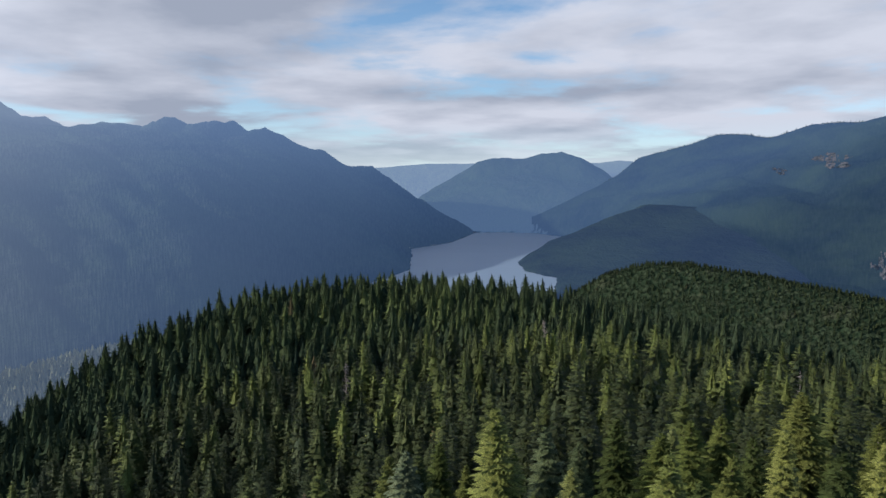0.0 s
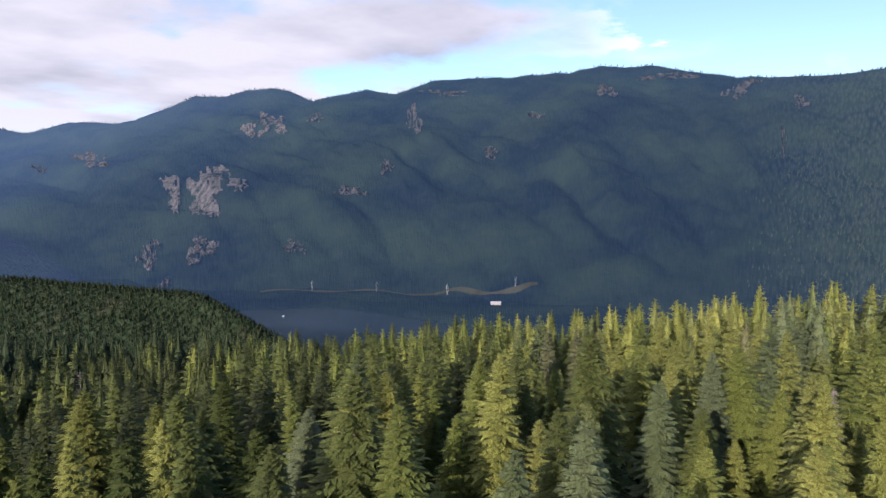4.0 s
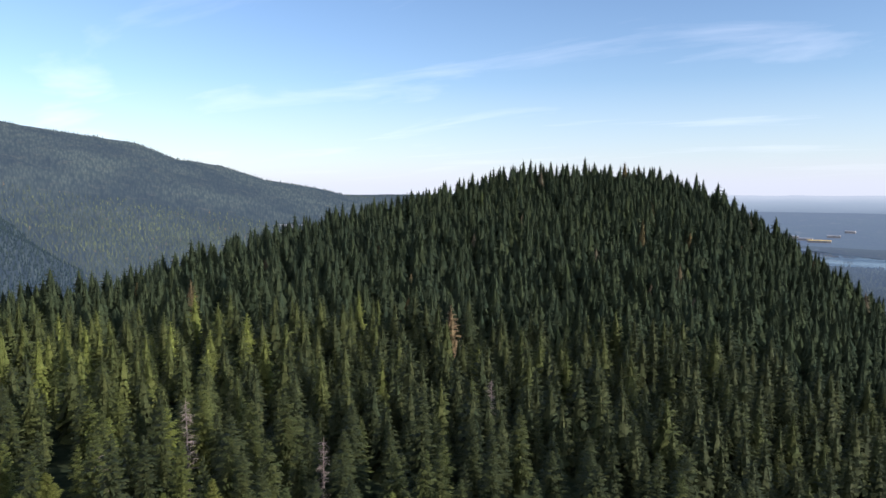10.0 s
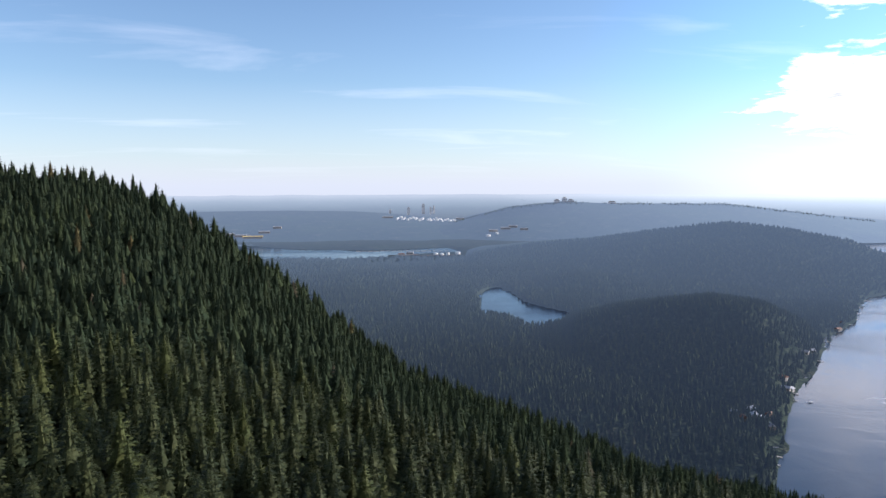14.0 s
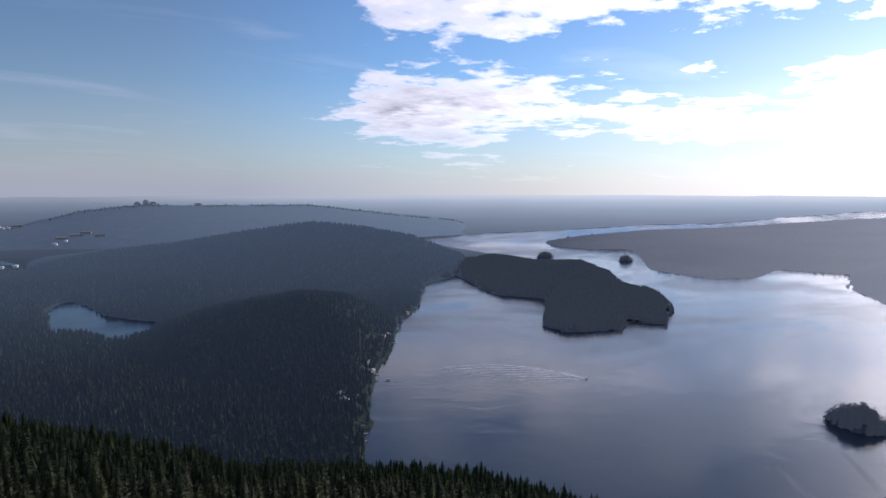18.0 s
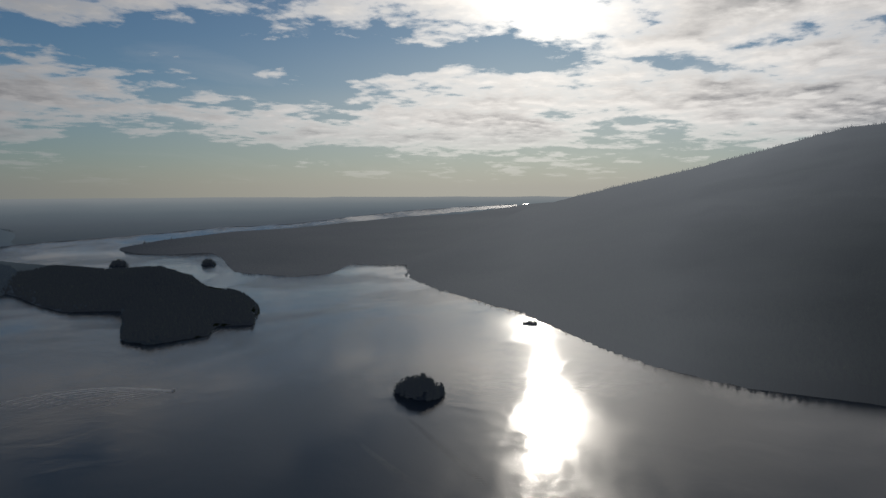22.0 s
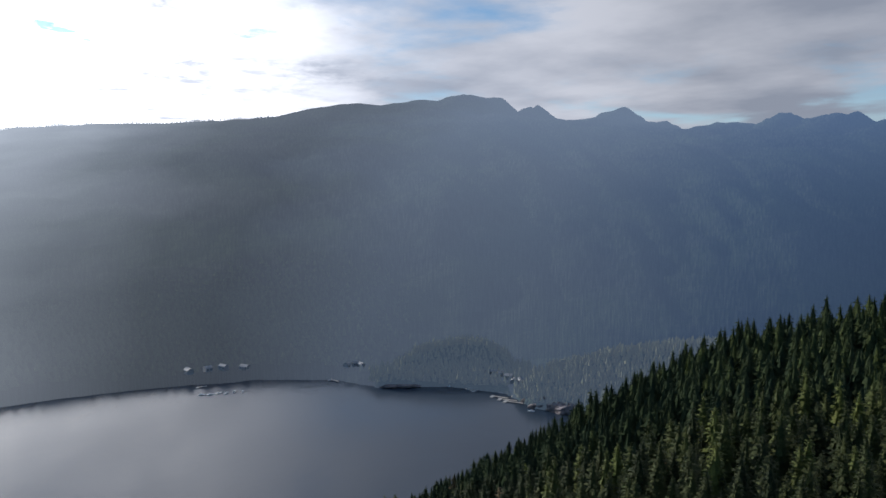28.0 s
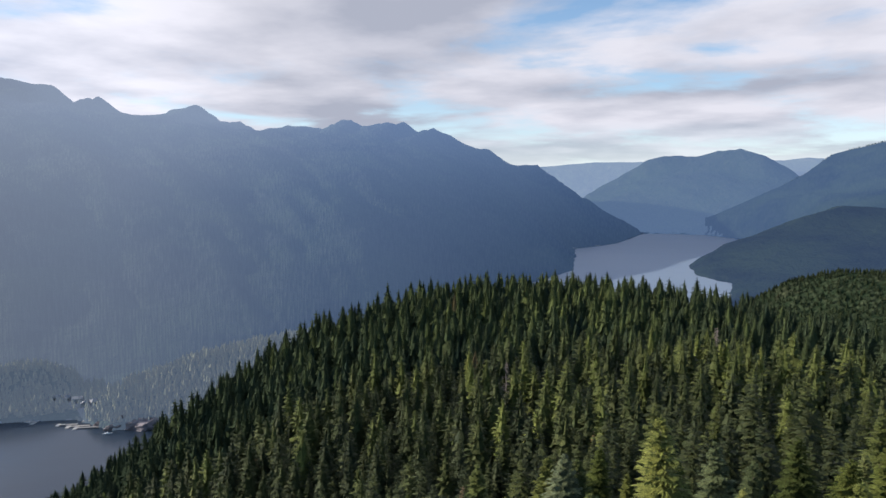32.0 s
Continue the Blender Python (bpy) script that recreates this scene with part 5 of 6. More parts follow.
def rod(bm, a, b, r0, r1, n=6):
    a, b = Vector(a), Vector(b)
    turn = (b - a).to_track_quat("Z", "Y").to_matrix().to_4x4()
    bmesh.ops.create_cone(bm, cap_ends=True, segments=n, radius1=r0, radius2=r1, depth=(b - a).length, matrix=Matrix.Translation((a + b) / 2) @ turn)


def bm_part(name, bm, mat, parent, label="", smooth=False):
    me = bpy.data.meshes.new(name)
    bm.to_mesh(me)
    bm.free()
    for p in me.polygons:
        p.use_smooth = smooth
    return part(name, me, mat, parent, label)


def thing(name, at, turn, label, category, group=""):
    ob = new(name)
    ob.matrix_basis = Matrix.Translation(at) @ Matrix.Rotation(radians(turn), 4, "Z")
    return tagged(ob, label, category, group)


# ---------------------------------------------------------------- rock faces on the eastern range
def rock_face(b, el, wide, high, seed):
    """A bare granite face that stands proud of the wooded slope: bearing, height, and half its extent, all in degrees."""
    rng = np.random.default_rng(seed)
    nb, ne = 47, 35
    names = [q for q in RIDGES if q.startswith(("mountain_east", "mountain_ridge", "mountain_bluff", "headland_north", "mountain_north")) and RIDGES[q][0][0] <= b <= RIDGES[q][-1][0]]
    gb, ge = np.linspace(-1.15, 1.15, nb), np.linspace(-1.15, 1.15, ne)
    pts, mask = np.zeros((ne, nb, 3)), np.zeros((ne, nb), bool)
    reach = np.arange(1400, 4700, 8.0)
    ph = rng.uniform(0, 6.28, 6)
    for j, u in enumerate(gb):
        bb = b + u * wide
        z = np.max([ridge_height(q, np.clip(np.full(len(reach), bb), RIDGES[q][0][0], RIDGES[q][-1][0]), reach) for q in names], 0)
        for i, v in enumerate(ge):
            e = el + v * high
            hit = np.nonzero(z >= EYE + reach * math.tan(radians(e)))[0]
            r = float(reach[hit[0]]) if len(hit) else np.nan
            r = r - 9 - rng.uniform(0, 10) - 6 * math.sin(u * 9 + ph[0])
            x, y = polar(bb, r)
            pts[i, j] = (x, y, EYE + r * math.tan(radians(e)))
            a = math.atan2(v, u)
            edge = 0.78 + 0.20 * math.sin(2 * a + ph[1]) + 0.16 * math.sin(3 * a + ph[2]) + 0.14 * math.sin(5 * a + ph[3]) + rng.uniform(-0.10, 0.10)
            mask[i, j] = math.hypot(u, v) < edge and r == r
    idx, verts, faces = -np.ones((ne, nb), int), [], []
    for i in range(ne):
        for j in range(nb):
            if mask[i, j]:
                idx[i, j] = len(verts)
                verts.append(pts[i, j])
    for i in range(ne - 1):
        for j in range(nb - 1):
            q = (idx[i, j], idx[i, j + 1], idx[i + 1, j + 1], idx[i + 1, j])
            got = [k for k in q if k >= 0]
            if len(got) >= 3 and soft_noise(np.array([j * 1.5]), np.array([i * 0.62]), 4.0, 4, seed * 0.37)[0] > -0.2:
                faces.append(got)
    # the face breaks into slabs between ledges of trees
    owner = list(range(len(verts)))

    def root(k):
        while owner[k] != k:
            k = owner[k]
        return k
    for f in faces:
        for k in f[1:]:
            owner[root(k)] = root(f[0])
    slabs = {}
    for f in faces:
        slabs.setdefault(root(f[0]), []).append(f)
    slabs = [q for q in slabs.values() if len(q) > 2]
    if not slabs:
        return
    at = Vector(np.mean([verts[k] for q in slabs for f in q for k in f], axis=0))
    cliff = thing("rock_face", at, 0, "bare pale granite rock face on the wooded mountainside", "cliff", "rock faces")
    for q in slabs:
        used = sorted({k for f in q for k in f})
        me = bpy.data.meshes.new("slab")
        me.from_pydata([tuple(Vector(verts[k]) - at) for k in used], [], [[used.index(k) for k in f] for f in q])
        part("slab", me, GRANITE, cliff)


def build_rock_faces():
    rows = [(36.4, -0.4, 3.3, 2.5), (36.2, -4.9, 1.6, 1.1), (32.4, -5.2, 1.0, 1.2), (43.2, -4.9, 1.4, 0.6), (52.9, 5.3, 0.9, 1.2), (50.7, 1.5, 0.8, 0.6), (41.2, 4.7, 2.0, 1.2), (33.5, -7.4, 0.5, 0.5),
            (28.9, 1.9, 1.5, 0.6), (47.7, -0.4, 1.3, 0.6), (59.1, 2.7, 0.8, 0.6), (72.8, 8.3, 2.2, 0.4), (94.6, 4.6, 3.2, 1.7), (91.7, 5.2, 1.8, 1.2), (99.6, 3.9, 2.3, 0.8), (97.6, 3.0, 1.8, 0.6), (90.2, 2.6, 1.2, 0.5),
            (81.9, 6.0, 0.6, 0.6), (77.6, 7.0, 1.1, 0.7), (94.2, 0.9, 1.0, 0.3), (68.0, 7.4, 1.0, 0.6), (62.6, 5.6, 0.7, 0.4), (88.0, -1.3, 0.7, 0.3), (45.0, 5.3, 1.0, 0.4), (55.5, 7.4, 2.2, 0.35), (80.9, 3.4, 0.25, 1.3), (25.5, 1.2, 0.6, 0.3), (78.5, 7.6, 0.7, 0.3)]
    for k, (b, el, w, h) in enumerate(rows):
        rock_face(b, el, w, h, 900 + k)


build_rock_faces()


# ---------------------------------------------------------------- islands
def island(b, r, wide, deep, tall, seed, trees):
    rng = np.random.default_rng(seed)
    x, y = polar(b, r)
    base = thing("island", (float(x), float(y), float(sheet(r))), -b, "small rocky island crowded with dark trees in the inlet", "island", "islands in the inlet")
    n, rings = 40, 6
    ph = rng.uniform(0, 6.28, 4)
    verts, faces = [], []
    for k in range(rings + 1):
        f = 1 - k / rings
        for i in range(n):
            a = i * math.tau / n
            e = 1 + 0.10 * math.sin(2 * a + ph[0]) + 0.08 * math.sin(3 * a + ph[1]) + 0.05 * math.sin(7 * a + ph[2]) + 0.03 * math.sin(13 * a + ph[3])
            z = -3 + tall * 0.4 * (1 - f ** 2.4) + (2.2 + rng.uniform(0, 1.0) if 0 < k < rings else 0)
            verts.append((math.cos(a) * wide / 2 * e * f, math.sin(a) * deep / 2 * e * f, z))
    for k in range(rings):
        for i in range(n):
            faces.append((k * n + i, k * n + (i + 1) % n, (k + 1) * n + (i + 1) % n, (k + 1) * n + i))
    me = bpy.data.meshes.new("rock")
    me.from_pydata(verts, [], faces)
    part("rock", me, GRANITE, base, "grey shore rock")
    kinds = [fir(700 + k, 40, 0, 13.0, 4.2, 4.0, 0.6) for k in range(4)]
    tall_trees = tall * 0.6 / 13.0
    crown_mesh = []
    for k, (v, t) in enumerate(kinds):
        crown_mesh.append(array_mesh("tree", v, t, np.full(len(v), 0.15 + 0.2 * k), smooth=False, outward=leaning(v)))
    for q in range(trees):
        a, f = rng.uniform(0, math.tau), math.sqrt(rng.uniform(0, 0.97))
        e = 1 + 0.10 * math.sin(2 * a + ph[0]) + 0.08 * math.sin(3 * a + ph[1])
        s = tall_trees * rng.uniform(0.75, 1.2) * (1.05 - 0.35 * f)
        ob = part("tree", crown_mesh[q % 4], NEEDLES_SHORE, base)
        ob.matrix_basis = Matrix.LocRotScale((math.cos(a) * wide / 2 * e * f, math.sin(a) * deep / 2 * e * f, -1.5 + tall * 0.4 * (1 - f ** 2.4)), Euler((0, 0, rng.uniform(0, 6))), (s * 1.15, s * 1.15, s))


island(250.55, 866, 60, 50, 27, 1, 130)
island(227.5, 2570, 54, 46, 26, 2, 60)
island(233.8, 2480, 46, 40, 26, 3, 50)
island(259.6, 1330, 30, 18, 12, 4, 30)


# ---------------------------------------------------------------- houses, docks and boats along the shores
def house(b, r, turn, wide, deep, wall, roof, skin, cap, label, at=None):
    at = at or spot(b, r, -0.3)
    ob = thing("house", at, turn, label, "house", "houses on the shore")
    bm = bmesh.new()
    box(bm, (wide, deep, wall), (0, 0, wall / 2))
    bm_part("wall", bm, skin, ob)
    bm = bmesh.new()
    w, d = wide / 2 + 0.5, deep / 2 + 0.5
    v = [bm.verts.new(p) for p in ((-w, -d, wall), (w, -d, wall), (w, d, wall), (-w, d, wall), (-w, 0, wall + roof), (w, 0, wall + roof))]
    for f in ((0, 1, 5, 4), (2, 3, 4, 5), (0, 4, 3), (1, 2, 5), (0, 3, 2, 1)):
        bm.faces.new([v[k] for k in f])
    bm_part("roof", bm, cap, ob)
    for sy in (-1, 1):
        for k in range(max(2, int(wide / 4))):
            bm = bmesh.new()
            box(bm, (1.5, 0.12, 1.3), (-wide / 2 + (k + 0.5) * wide / max(2, int(wide / 4)), sy * (deep / 2 + 0.03), wall * 0.55))
            bm_part("window", bm, GLASS, ob)
    bm = bmesh.new()
    box(bm, (1.0, 0.14, 2.0), (wide * 0.08, -deep / 2 - 0.04, 1.0))
    bm_part("door", bm, TIMBER, ob)


def dock(b, r, turn, length, wide=2.4, float_end=True):
    x, y = polar(b, r)
    ob = thing("dock", (float(x), float(y), float(sheet(r))), turn, "weathered timber dock on piles over calm water", "dock", "docks on the shore")
    n = max(3, int(length / 3))
    for k in range(n):
        bm = bmesh.new()
        box(bm, (length / n - 0.12, wide, 0.2), (length * (k + 0.5) / n, 0, 1.0))
        bm_part("deck_panel", bm, TIMBER, ob)
    for k in range(0, n + 1, 2):
        for sy in (-1, 1):
            bm = bmesh.new()
            rod(bm, (length * k / n, sy * wide * 0.42, -3), (length * k / n, sy * wide * 0.42, 1.6), 0.16, 0.14)
            bm_part("pile", bm, TIMBER, ob)
    if float_end:
        bm = bmesh.new()
        box(bm, (wide * 1.3, length * 0.45, 0.5), (length + wide * 0.6, 0, 0.35))
        bm_part("float", bm, CONCRETE, ob)


def boat(b, r, turn, length, label):
    x, y = polar(b, r)
    ob = thing("boat", (float(x), float(y), float(sheet(r)) - 0.15), turn, label, "boat", "boats")
    bm = bmesh.new()
    w, h = length * 0.16, length * 0.13
    st = [(-0.5, 0.9), (-0.2, 1.0), (0.15, 0.9), (0.38, 0.5), (0.5, 0.04)]
    ring = []
    for f, k in st:
        ring.append([bm.verts.new((f * length, sy * w * k * q, z)) for sy, q, z in ((-1, 1, h), (-1, 0.6, 0), (1, 0.6, 0), (1, 1, h))])
    for a, b2 in zip(ring, ring[1:]):
        for k in range(3):
            bm.faces.new((a[k], a[k + 1], b2[k + 1], b2[k]))
        bm.faces.new((a[3], a[0], b2[0], b2[3]))
    bm.faces.new(ring[0])
    bm_part("hull", bm, HULL, ob)
    bm = bmesh.new()
    box(bm, (length * 0.3, w * 1.3, h * 0.9), (-length * 0.05, 0, h * 1.4))
    cabin = bm_part("cabin", bm, HULL, ob)
    bm = bmesh.new()
    box(bm, (0.06, w * 1.2, h * 0.5), (length * 0.105, 0, h * 1.55))
    bm_part("windscreen", bm, GLASS, cabin)


def shore_rock(b, r, wide, tall, seed):
    """A rough hump of bare rock at the water's edge."""
    rng = np.random.default_rng(seed)
    bm = bmesh.new()
    bmesh.ops.create_icosphere(bm, subdivisions=4, radius=1.0)
    for v in bm.verts:
        d = v.co.normalized()
        k = 1 + 0.35 * float(soft_noise(np.array([d.x * 10 + seed]), np.array([d.y * 10 + d.z * 7]), 6.0, 4, seed * 0.1)[0])
        v.co = Vector((d.x * wide / 2 * k, d.y * wide * 0.3 * k, d.z * tall * k))
    x, y = polar(b, r)
    me = bpy.data.meshes.new("shore_rock")
    bm.to_mesh(me)
    bm.free()
    me.materials.append(PINK_GRANITE)
    ob = new("shore_rock", me)
    ob.matrix_basis = Matrix.Translation((float(x), float(y), 0)) @ Matrix.Rotation(radians(-b), 4, "Z")
    tagged(ob, "bare pinkish grey rock bluff at the water's edge", "rock", "shore rocks")


def build_shores():
    rng = np.random.default_rng(42)
    # the eastern shore of the inlet, below the knoll
    for b, r, length in ((213.1, 700, 16), (213.2, 722, 12), (213.4, 748, 20), (214.0, 925, 12), (214.1, 955, 9), (215.6, 1150, 12), (216.0, 1300, 12), (217.4, 1480, 14), (217.6, 1540, 16), (217.8, 1620, 18), (217.9, 1700, 18), (218.4, 1800, 16), (215.4, 1215, 10)):
        dock(b - 0.25, r, 90 - b - 90 + rng.uniform(-8, 8) - 180, length, 2.6)
    for b, r in ((210.2, 800), (210.9, 812), (210.6, 830), (211.4, 806), (209.6, 815), (211.9, 818), (212.1, 790), (213.0, 935), (213.3, 950), (212.8, 965), (214.6, 1160), (214.2, 1130), (216.2, 1400), (208.5, 1560), (207.2, 1570), (209.4, 1540), (216.4, 1455)):
        light = rng.random() < 0.5
        house(b, r, rng.uniform(0, 180), rng.uniform(7, 11), rng.uniform(6, 8), rng.uniform(3.5, 5), rng.uniform(2, 3.2), WHITE_WALL if light else GREY_WALL, GREY_ROOF if rng.random() < 0.6 else RED_ROOF,
              "pale house with a grey pitched roof among trees" if light else "timber house with a dark pitched roof among trees", spot(b, r, 0.5))
    # the western shore
    # bare rock at the foot of the point
    for b, r, wide, tall in ((321.9, 822, 44, 12), (320.6, 834, 26, 7), (323.8, 808, 52, 12), (309.8, 905, 60, 5)):
        shore_rock(b, r, wide, tall, int(b * 10))
    for b, r, turn, length in ((313.8, 904, 9, 41), (317.3, 912, -95, 40), (318.6, 846, 200, 18), (319.4, 836, 205, 20), (320.0, 826, 200, 22), (319.0, 852, 120, 12), (304.6, 928, 190, 14), (294.3, 948, 250, 10)):
        dock(b, r, turn, length, 3.0)
    for b, r in ((305.4, 962), (306.0, 966), (306.5, 960), (318.0, 905), (318.7, 895), (319.2, 885), (320.0, 865), (319.8, 880), (317.2, 915), (293.0, 985), (294.4, 982), (295.6, 980), (297.2, 978)):
        house(b, r, rng.uniform(0, 180), rng.uniform(8, 13), rng.uniform(7, 9), rng.uniform(4, 6), rng.uniform(2, 3), HAZY_BOARDS, HAZY_ROOF,
              "small waterfront house with a pitched roof", spot(b, r, 1.0))
    # the far shore of the eastern lake
    house(59.6, 1511, -59, 22, 10, 4, 3, GREY_WALL, GREY_ROOF, "long pale lakeside building with a grey roof", spot(59.6, 1490, 2.0))
    boat(231.0, 948, 200, 9, "small white motor boat trailing a wake")
    boat(42.3, 1420, 20, 8, "small white boat on the dark lake")
    boat(313.9, 896, 80, 9, "white boat moored beside a long dock")
    boat(320.6, 800, 30, 8, "white boat moored beside a dock")
    boat(214.6, 925, 10, 8, "white boat moored beside a dock")
    for k in range(6):
        boat(293.9 + 0.62 * k, 912 - 3 * (k % 2), 40 + 23 * k, 8.5, "white boat moored off the hazy western shore")


build_shores()


def build_wake():
    """A fan of thin curls of foam behind the motor boat, and two trains of ripples that passing boats have left by the island."""
    for k in range(8):
        verts, n = [], 40
        reach = 13.0 - 1.05 * k
        for i in range(n + 1):
            u = i / n
            b = 231.0 - reach * u
            r = 948 + (200 - 29 * k) * u - (172 - 21 * k) * u * u - 1.6 * k * math.sin(min(u * 2.2, 1.0) * math.pi / 2)
            w = (2.6 - 0.22 * k) * (0.35 + 0.9 * u) * (1 - u) ** 0.5 * (1.0 if u > 0.04 else 1.6) + 0.04
            for side in (-1, 1):
                x, y = polar(b, r + side * w)
                verts.append((float(x), float(y), 0.05 + 0.012 * k))
        me = bpy.data.meshes.new("wake")
        me.from_pydata(verts, [], [(2 * i, 2 * i + 1, 2 * i + 3, 2 * i + 2) for i in range(n)])
        me.materials.append(FOAM)
        tagged(new("wake", me), "thin pale curl of foam on the calm water", "wake", "wake of the boat")
    for (b0, r0), (b1, r1), count in (((245.2, 705), (250.9, 575), 30), ((249.6, 770), (256.6, 580), 40)):
        (x0, y0), (x1, y1) = polar(b0, r0), polar(b1, r1)
        line = Vector((float(x1 - x0), float(y1 - y0), 0))
        across = Vector((-line.y, line.x, 0)).normalized() * 0.92 + line.normalized() * 0.39
        verts, faces = [], []
        for i in range(count):
            at = Vector((float(x0), float(y0), 0)) + line * (i / (count - 1))
            long, high, k = 8.0 + 9.0 * i / count, 0.07 + 0.05 * math.sin(math.pi * i / count), len(verts)
            step = line.normalized() * 0.9
            for q, h in ((-1.0, 0.0), (-0.5, 0.8), (0.0, 1.0), (0.5, 0.8), (1.0, 0.0)):
                p = at + across * long * 0.5 * q
                verts += [tuple(p - step + Vector((0, 0, -0.02))), tuple(p + Vector((0, 0, high * h))), tuple(p + step + Vector((0, 0, -0.02)))]
            for q in range(4):
                for m in range(2):
                    faces.append((k + 3 * q + m, k + 3 * q + m + 1, k + 3 * q + m + 4, k + 3 * q + m + 3))
        me = bpy.data.meshes.new("ripple_train")
        me.from_pydata(verts, [], faces)
        me.materials.append(WATER)
        tagged(new("ripple_train", me), "long train of low ripples crossing the calm water", "ripples", kind="stuff")


build_wake()


# ---------------------------------------------------------------- the cut strip, pylons and works
def pylon(at, turn, height, group="pylons"):
    ob = thing("pylon", at, turn, "grey steel lattice pylon with a wide crossarm", "pylon", group)
    for sx in (-1, 1):
        bm = bmesh.new()
        rod(bm, (sx * height * 0.05, 0, 0), (sx * height * 0.17, 0, height * 0.86), 0.35, 0.28)
        bm_part("leg", bm, STEEL, ob)
    for z, w in ((0.86, 0.18), (1.0, 0.15)):
        bm = bmesh.new()
        box(bm, (height * w * 2, 0.25, 0.3), (0, 0, height * z))
        bm_part("crossarm", bm, STEEL, ob)
    for k in range(5):
        bm = bmesh.new()
        z0, z1 = 0.08 + 0.16 * k, 0.24 + 0.16 * k
        rod(bm, (-height * (0.05 + 0.14 * z0), 0, height * z0), (height * (0.05 + 0.14 * z1), 0, height * z1), 0.16, 0.16, 4)
        rod(bm, (height * (0.05 + 0.14 * z0), 0, height * z0), (-height * (0.05 + 0.14 * z1), 0, height * z1), 0.16, 0.16, 4)
        bm_part("brace", bm, STEEL, ob)
    for sx in (-1, 1):
        bm = bmesh.new()
        rod(bm, (sx * height * 0.17, 0, height * 0.86), (sx * height * 0.14, 0, height), 0.2, 0.2, 4)
        bm_part("strut", bm, STEEL, ob)


def cut_strip(name, b0, b1, r0, r1, skin=None, label="long strip of cleared scrub under the power line"):
    n = 40
    verts, faces = [], []
    for i in range(n + 1):
        b = b0 + (b1 - b0) * i / n
        mid = r0 + (r1 - r0) * i / n + 14 * math.sin(i * 0.5)
        for s in (-1, 0, 1):
            rr = mid + s * (8 + 3 * math.sin(i * 0.9))
            x, y = polar(b, rr)
            verts.append((float(x), float(y), float(surface(b, rr)[0]) + 2.5))
    for i in range(n):
        for k in range(2):
            faces.append((3 * i + k, 3 * i + k + 1, 3 * i + k + 4, 3 * i + k + 3))
    me = bpy.data.meshes.new(name)
    me.from_pydata(verts, [], faces)
    me.materials.append(skin or SCRUB)
    tagged(new(name, me), label, "clearing", kind="structure")


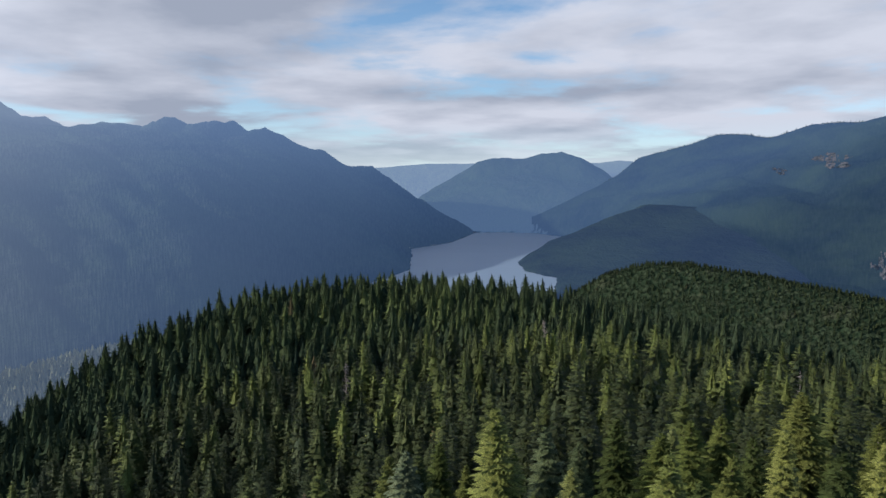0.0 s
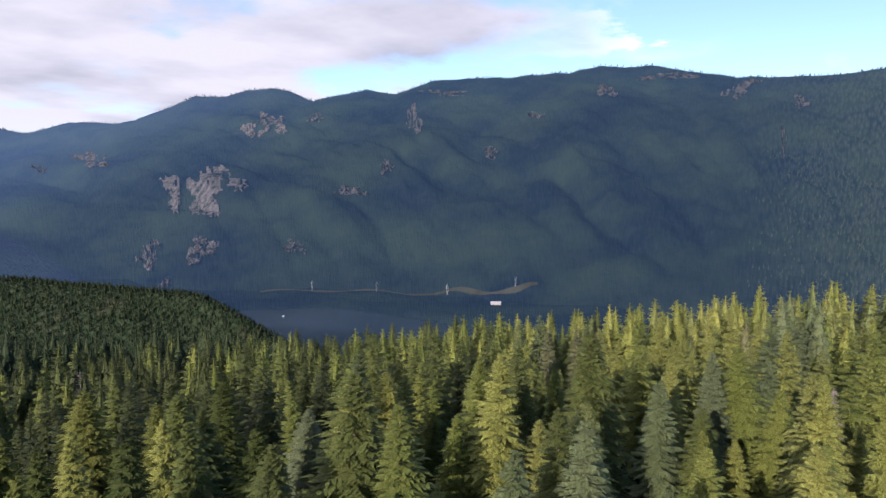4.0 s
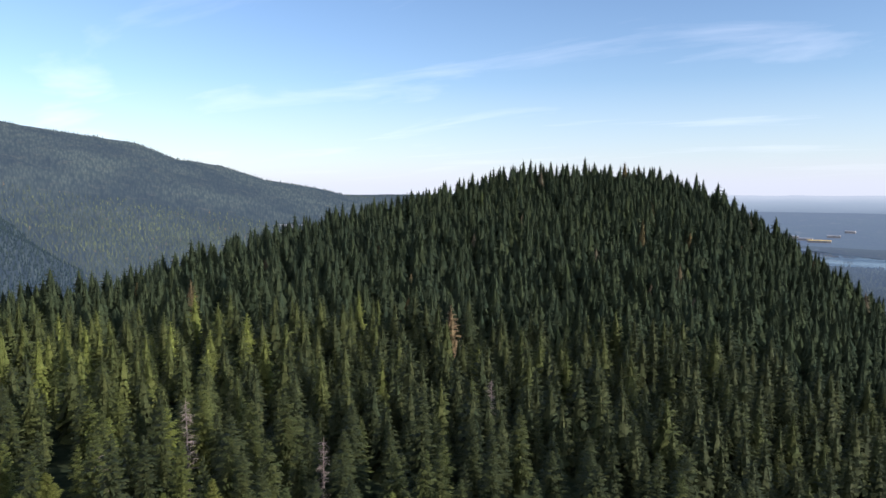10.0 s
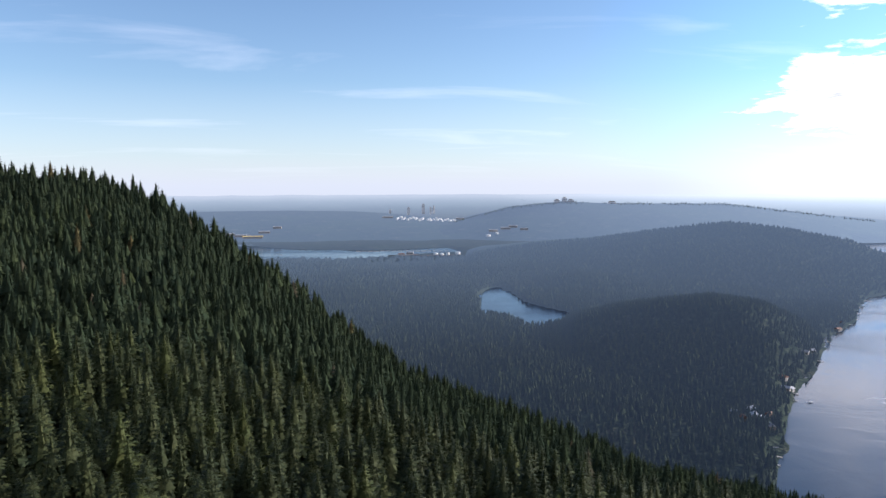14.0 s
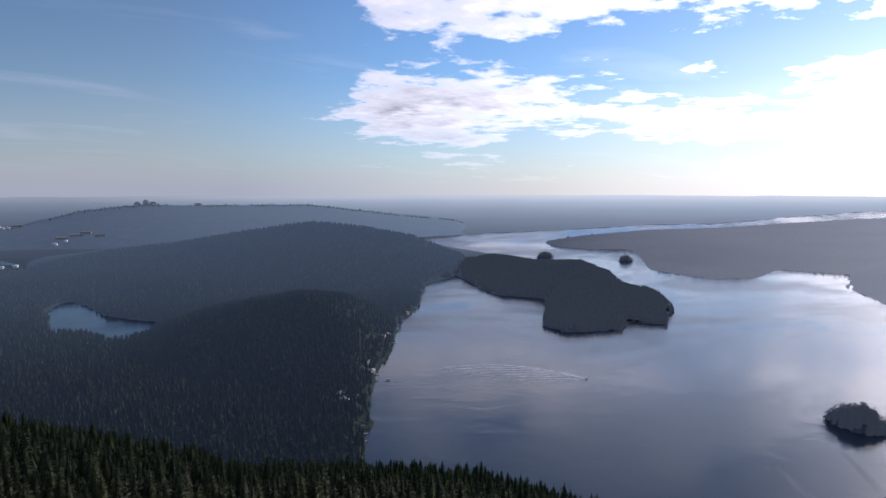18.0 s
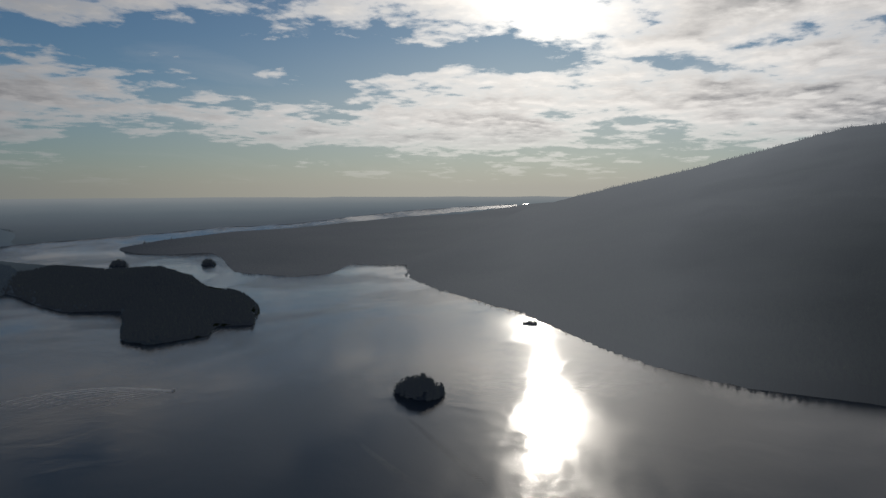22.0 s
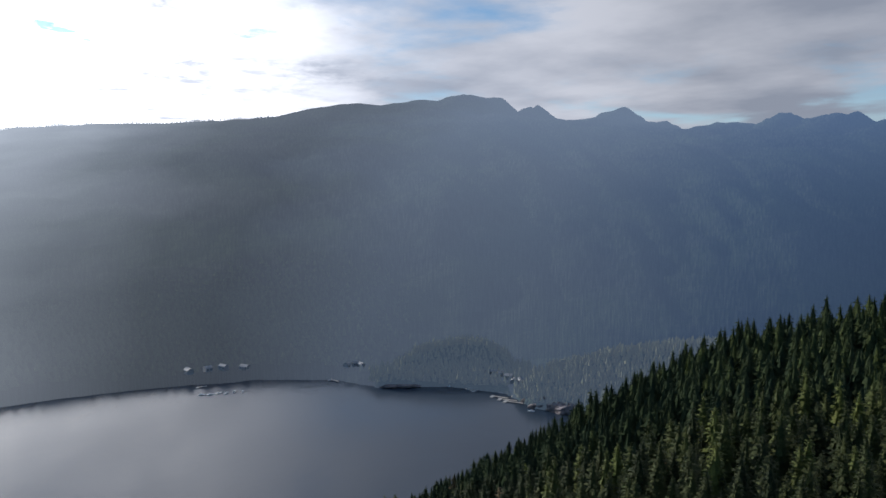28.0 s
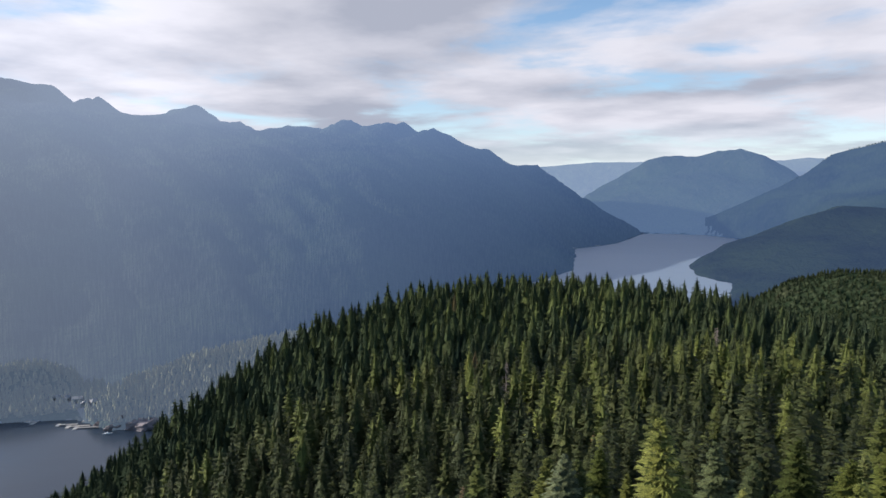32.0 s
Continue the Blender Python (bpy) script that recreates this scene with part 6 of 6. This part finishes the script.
def build_works():
    cut_strip("clearing", 40.5, 63.0, 1690, 1560)
    cut_strip("clearing", 182.0, 187.4, 2505, 2470, BARE_EARTH, "bare pinkish earth round the tanks above the arm")
    for b, r in ((44.6, 1675), (49.8, 1640), (55.6, 1600), (61.2, 1575)):
        pylon(spot(b, r, 0), -b + 60, 24)
    for b, r, top in ((130.25, 430, -3.15), (131.1, 470, -3.2)):
        x, y = polar(b, r)
        z0 = float(near_ground(b, r))
        pylon((float(x), float(y), z0), -b + 10, EYE + r * math.tan(radians(top)) - z0)
    rng = np.random.default_rng(17)
    tanks = [(182.7 + 0.19 * k + rng.uniform(-0.09, 0.09), 3770 + (k * 7 % 5) * 28, 10 + (k * 5 % 4) * 3) for k in range(26)] + [(185.9, 2520, 16), (186.4, 2490, 14), (186.9, 2510, 12), (187.7, 2530, 18), (190.2, 3200, 20), (190.9, 3230, 14)]
    for b, r, wide in tanks:
        ob = thing("storage_tank", spot(b, r, -0.5), 0, "large white cylindrical storage tank with a low domed lid", "tank", "storage tanks")
        bm = bmesh.new()
        bmesh.ops.create_cone(bm, segments=24, radius1=wide / 2, radius2=wide / 2, depth=8, matrix=Matrix.Translation((0, 0, 4)))
        bm_part("shell", bm, TANK_PAINT, ob, smooth=True)
        bm = bmesh.new()
        bmesh.ops.create_cone(bm, cap_ends=True, segments=24, radius1=wide / 2 + 0.3, radius2=wide * 0.06, depth=1.6, matrix=Matrix.Translation((0, 0, 8.8)))
        bm_part("lid", bm, TANK_PAINT, ob)
        bm = bmesh.new()
        box(bm, (1.2, 0.4, 8), (0, -wide / 2 - 0.3, 4))
        bm_part("ladder", bm, STEEL, ob)
    blocks = [(183.7, 4150, 18, 44), (184.9, 4180, 18, 58), (185.5, 4160, 14, 40), (185.75, 4190, 12, 46), (182.2, 4200, 14, 24), (195.7, 3740, 30, 14), (196.3, 3745, 26, 20), (196.8, 3742, 34, 12), (200.0, 3740, 40, 10)]
    for b, r, wide, tall in blocks:
        ob = thing("tower_block", spot(b, r, -1), -b, "pale concrete tower block in the hazy distance", "building", "tower blocks")
        bm = bmesh.new()
        box(bm, (wide, wide * 0.8, tall), (0, 0, tall / 2))
        bm_part("wall", bm, FAR_WALL, ob)
        bm = bmesh.new()
        box(bm, (wide * 0.5, wide * 0.4, 4), (0, 0, tall + 2))
        bm_part("roof_house", bm, GREY_WALL, ob)
        for k in range(max(2, int(tall / 7))):
            bm = bmesh.new()
            box(bm, (wide * 0.8, 0.4, 1.5), (0, wide * 0.4 + 0.1, 4 + k * 7))
            bm_part("window_band", bm, GLASS, ob)
            bm = bmesh.new()
            box(bm, (wide * 0.8, 0.4, 1.5), (0, -wide * 0.4 - 0.1, 4 + k * 7))
            bm_part("window_band", bm, GLASS, ob)
    sheds = [(171.3, 3230, 86, 30, YELLOW_ROOF), (170.4, 3260, 50, 26, GREY_ROOF), (172.2, 3330, 50, 24, GREY_ROOF), (169.6, 3300, 40, 24, GREY_ROOF), (173.2, 3420, 40, 20, GREY_ROOF), (182.3, 2560, 30, 16, GREY_ROOF), (183.1, 2540, 22, 14, RED_ROOF), (183.8, 2550, 26, 14, GREY_ROOF),
             (180.2, 2520, 26, 14, RED_ROOF), (190.6, 3270, 40, 24, GREY_ROOF), (191.6, 3300, 46, 22, GREY_ROOF), (192.2, 3320, 40, 22, GREY_ROOF), (193.1, 3260, 36, 18, GREY_ROOF), (182.0, 3830, 60, 20, GREY_ROOF), (187.9, 3830, 46, 20, GREY_ROOF)]
    for b, r, wide, deep, cap in sheds:
        house(b, r, -b + rng.uniform(-12, 12), wide, deep, 9, 3, WHITE_WALL, cap, "long pale industrial shed with a low pitched roof", spot(b, r, 1.0))
    # floating log booms along the far shore of the southern arm
    for k in range(16):
        b = 179.6 + k * 0.48
        x, y = polar(b, 2780 + 6 * math.sin(k * 1.7) - abs(k - 4) * 2)
        ob = thing("log_boom", (float(x), float(y), 0.25), -b + rng.uniform(-25, 25), "raft of floating logs moored by the shore", "log raft", "log booms")
        for q in range(5):
            bm = bmesh.new()
            rod(bm, (-9, q * 1.6 - 3.2, 0), (9, q * 1.6 - 3.2, 0), 0.7, 0.6, 7)
            bm_part("log", bm, TIMBER, ob)


build_works()


# ---------------------------------------------------------------- dead trees among the green ones
def dead_tree(b, r, height, seed):
    rng = np.random.default_rng(seed)
    x, y = polar(b, r)
    ob = thing("dead_tree", (float(x), float(y), float(near_ground(b, r)) - 0.3), rng.uniform(0, 360), "bare grey-brown dead conifer with broken twigs", "tree", "dead trees")
    bm = bmesh.new()
    rod(bm, (0, 0, 0), (0.2, 0.1, height), 0.24, 0.03, 7)
    bm_part("trunk", bm, BARE_WOOD, ob)
    bm = bmesh.new()
    for k in range(90):
        z = height * rng.uniform(0.3, 0.97)
        a, n = rng.uniform(0, math.tau), (height - z) * 0.16 + 0.5
        d = Vector((math.cos(a), math.sin(a), rng.uniform(-0.35, 0.15))) * n * rng.uniform(0.7, 1.2)
        rod(bm, (0, 0, z), Vector((0, 0, z)) + d, 0.05, 0.015, 3)
        for q in range(3):
            p = Vector((0, 0, z)) + d * rng.uniform(0.3, 0.9)
            rod(bm, p, p + Vector((rng.uniform(-0.6, 0.6), rng.uniform(-0.6, 0.6), rng.uniform(-0.5, 0.1))), 0.03, 0.01, 3)
    bm_part("branch_spray", bm, BARE_WOOD, ob)


for k, (b, r, h) in enumerate(((105.8, 128, 17), (116.4, 96, 15), (133.0, 108, 15), (84.8, 84, 15), (122.5, 118, 17), (95.5, 66, 14), (8.3, 210, 17), (27.5, 150, 16), (147, 150, 16), (352, 190, 16))):
    dead_tree(b, r, h, 60 + k)
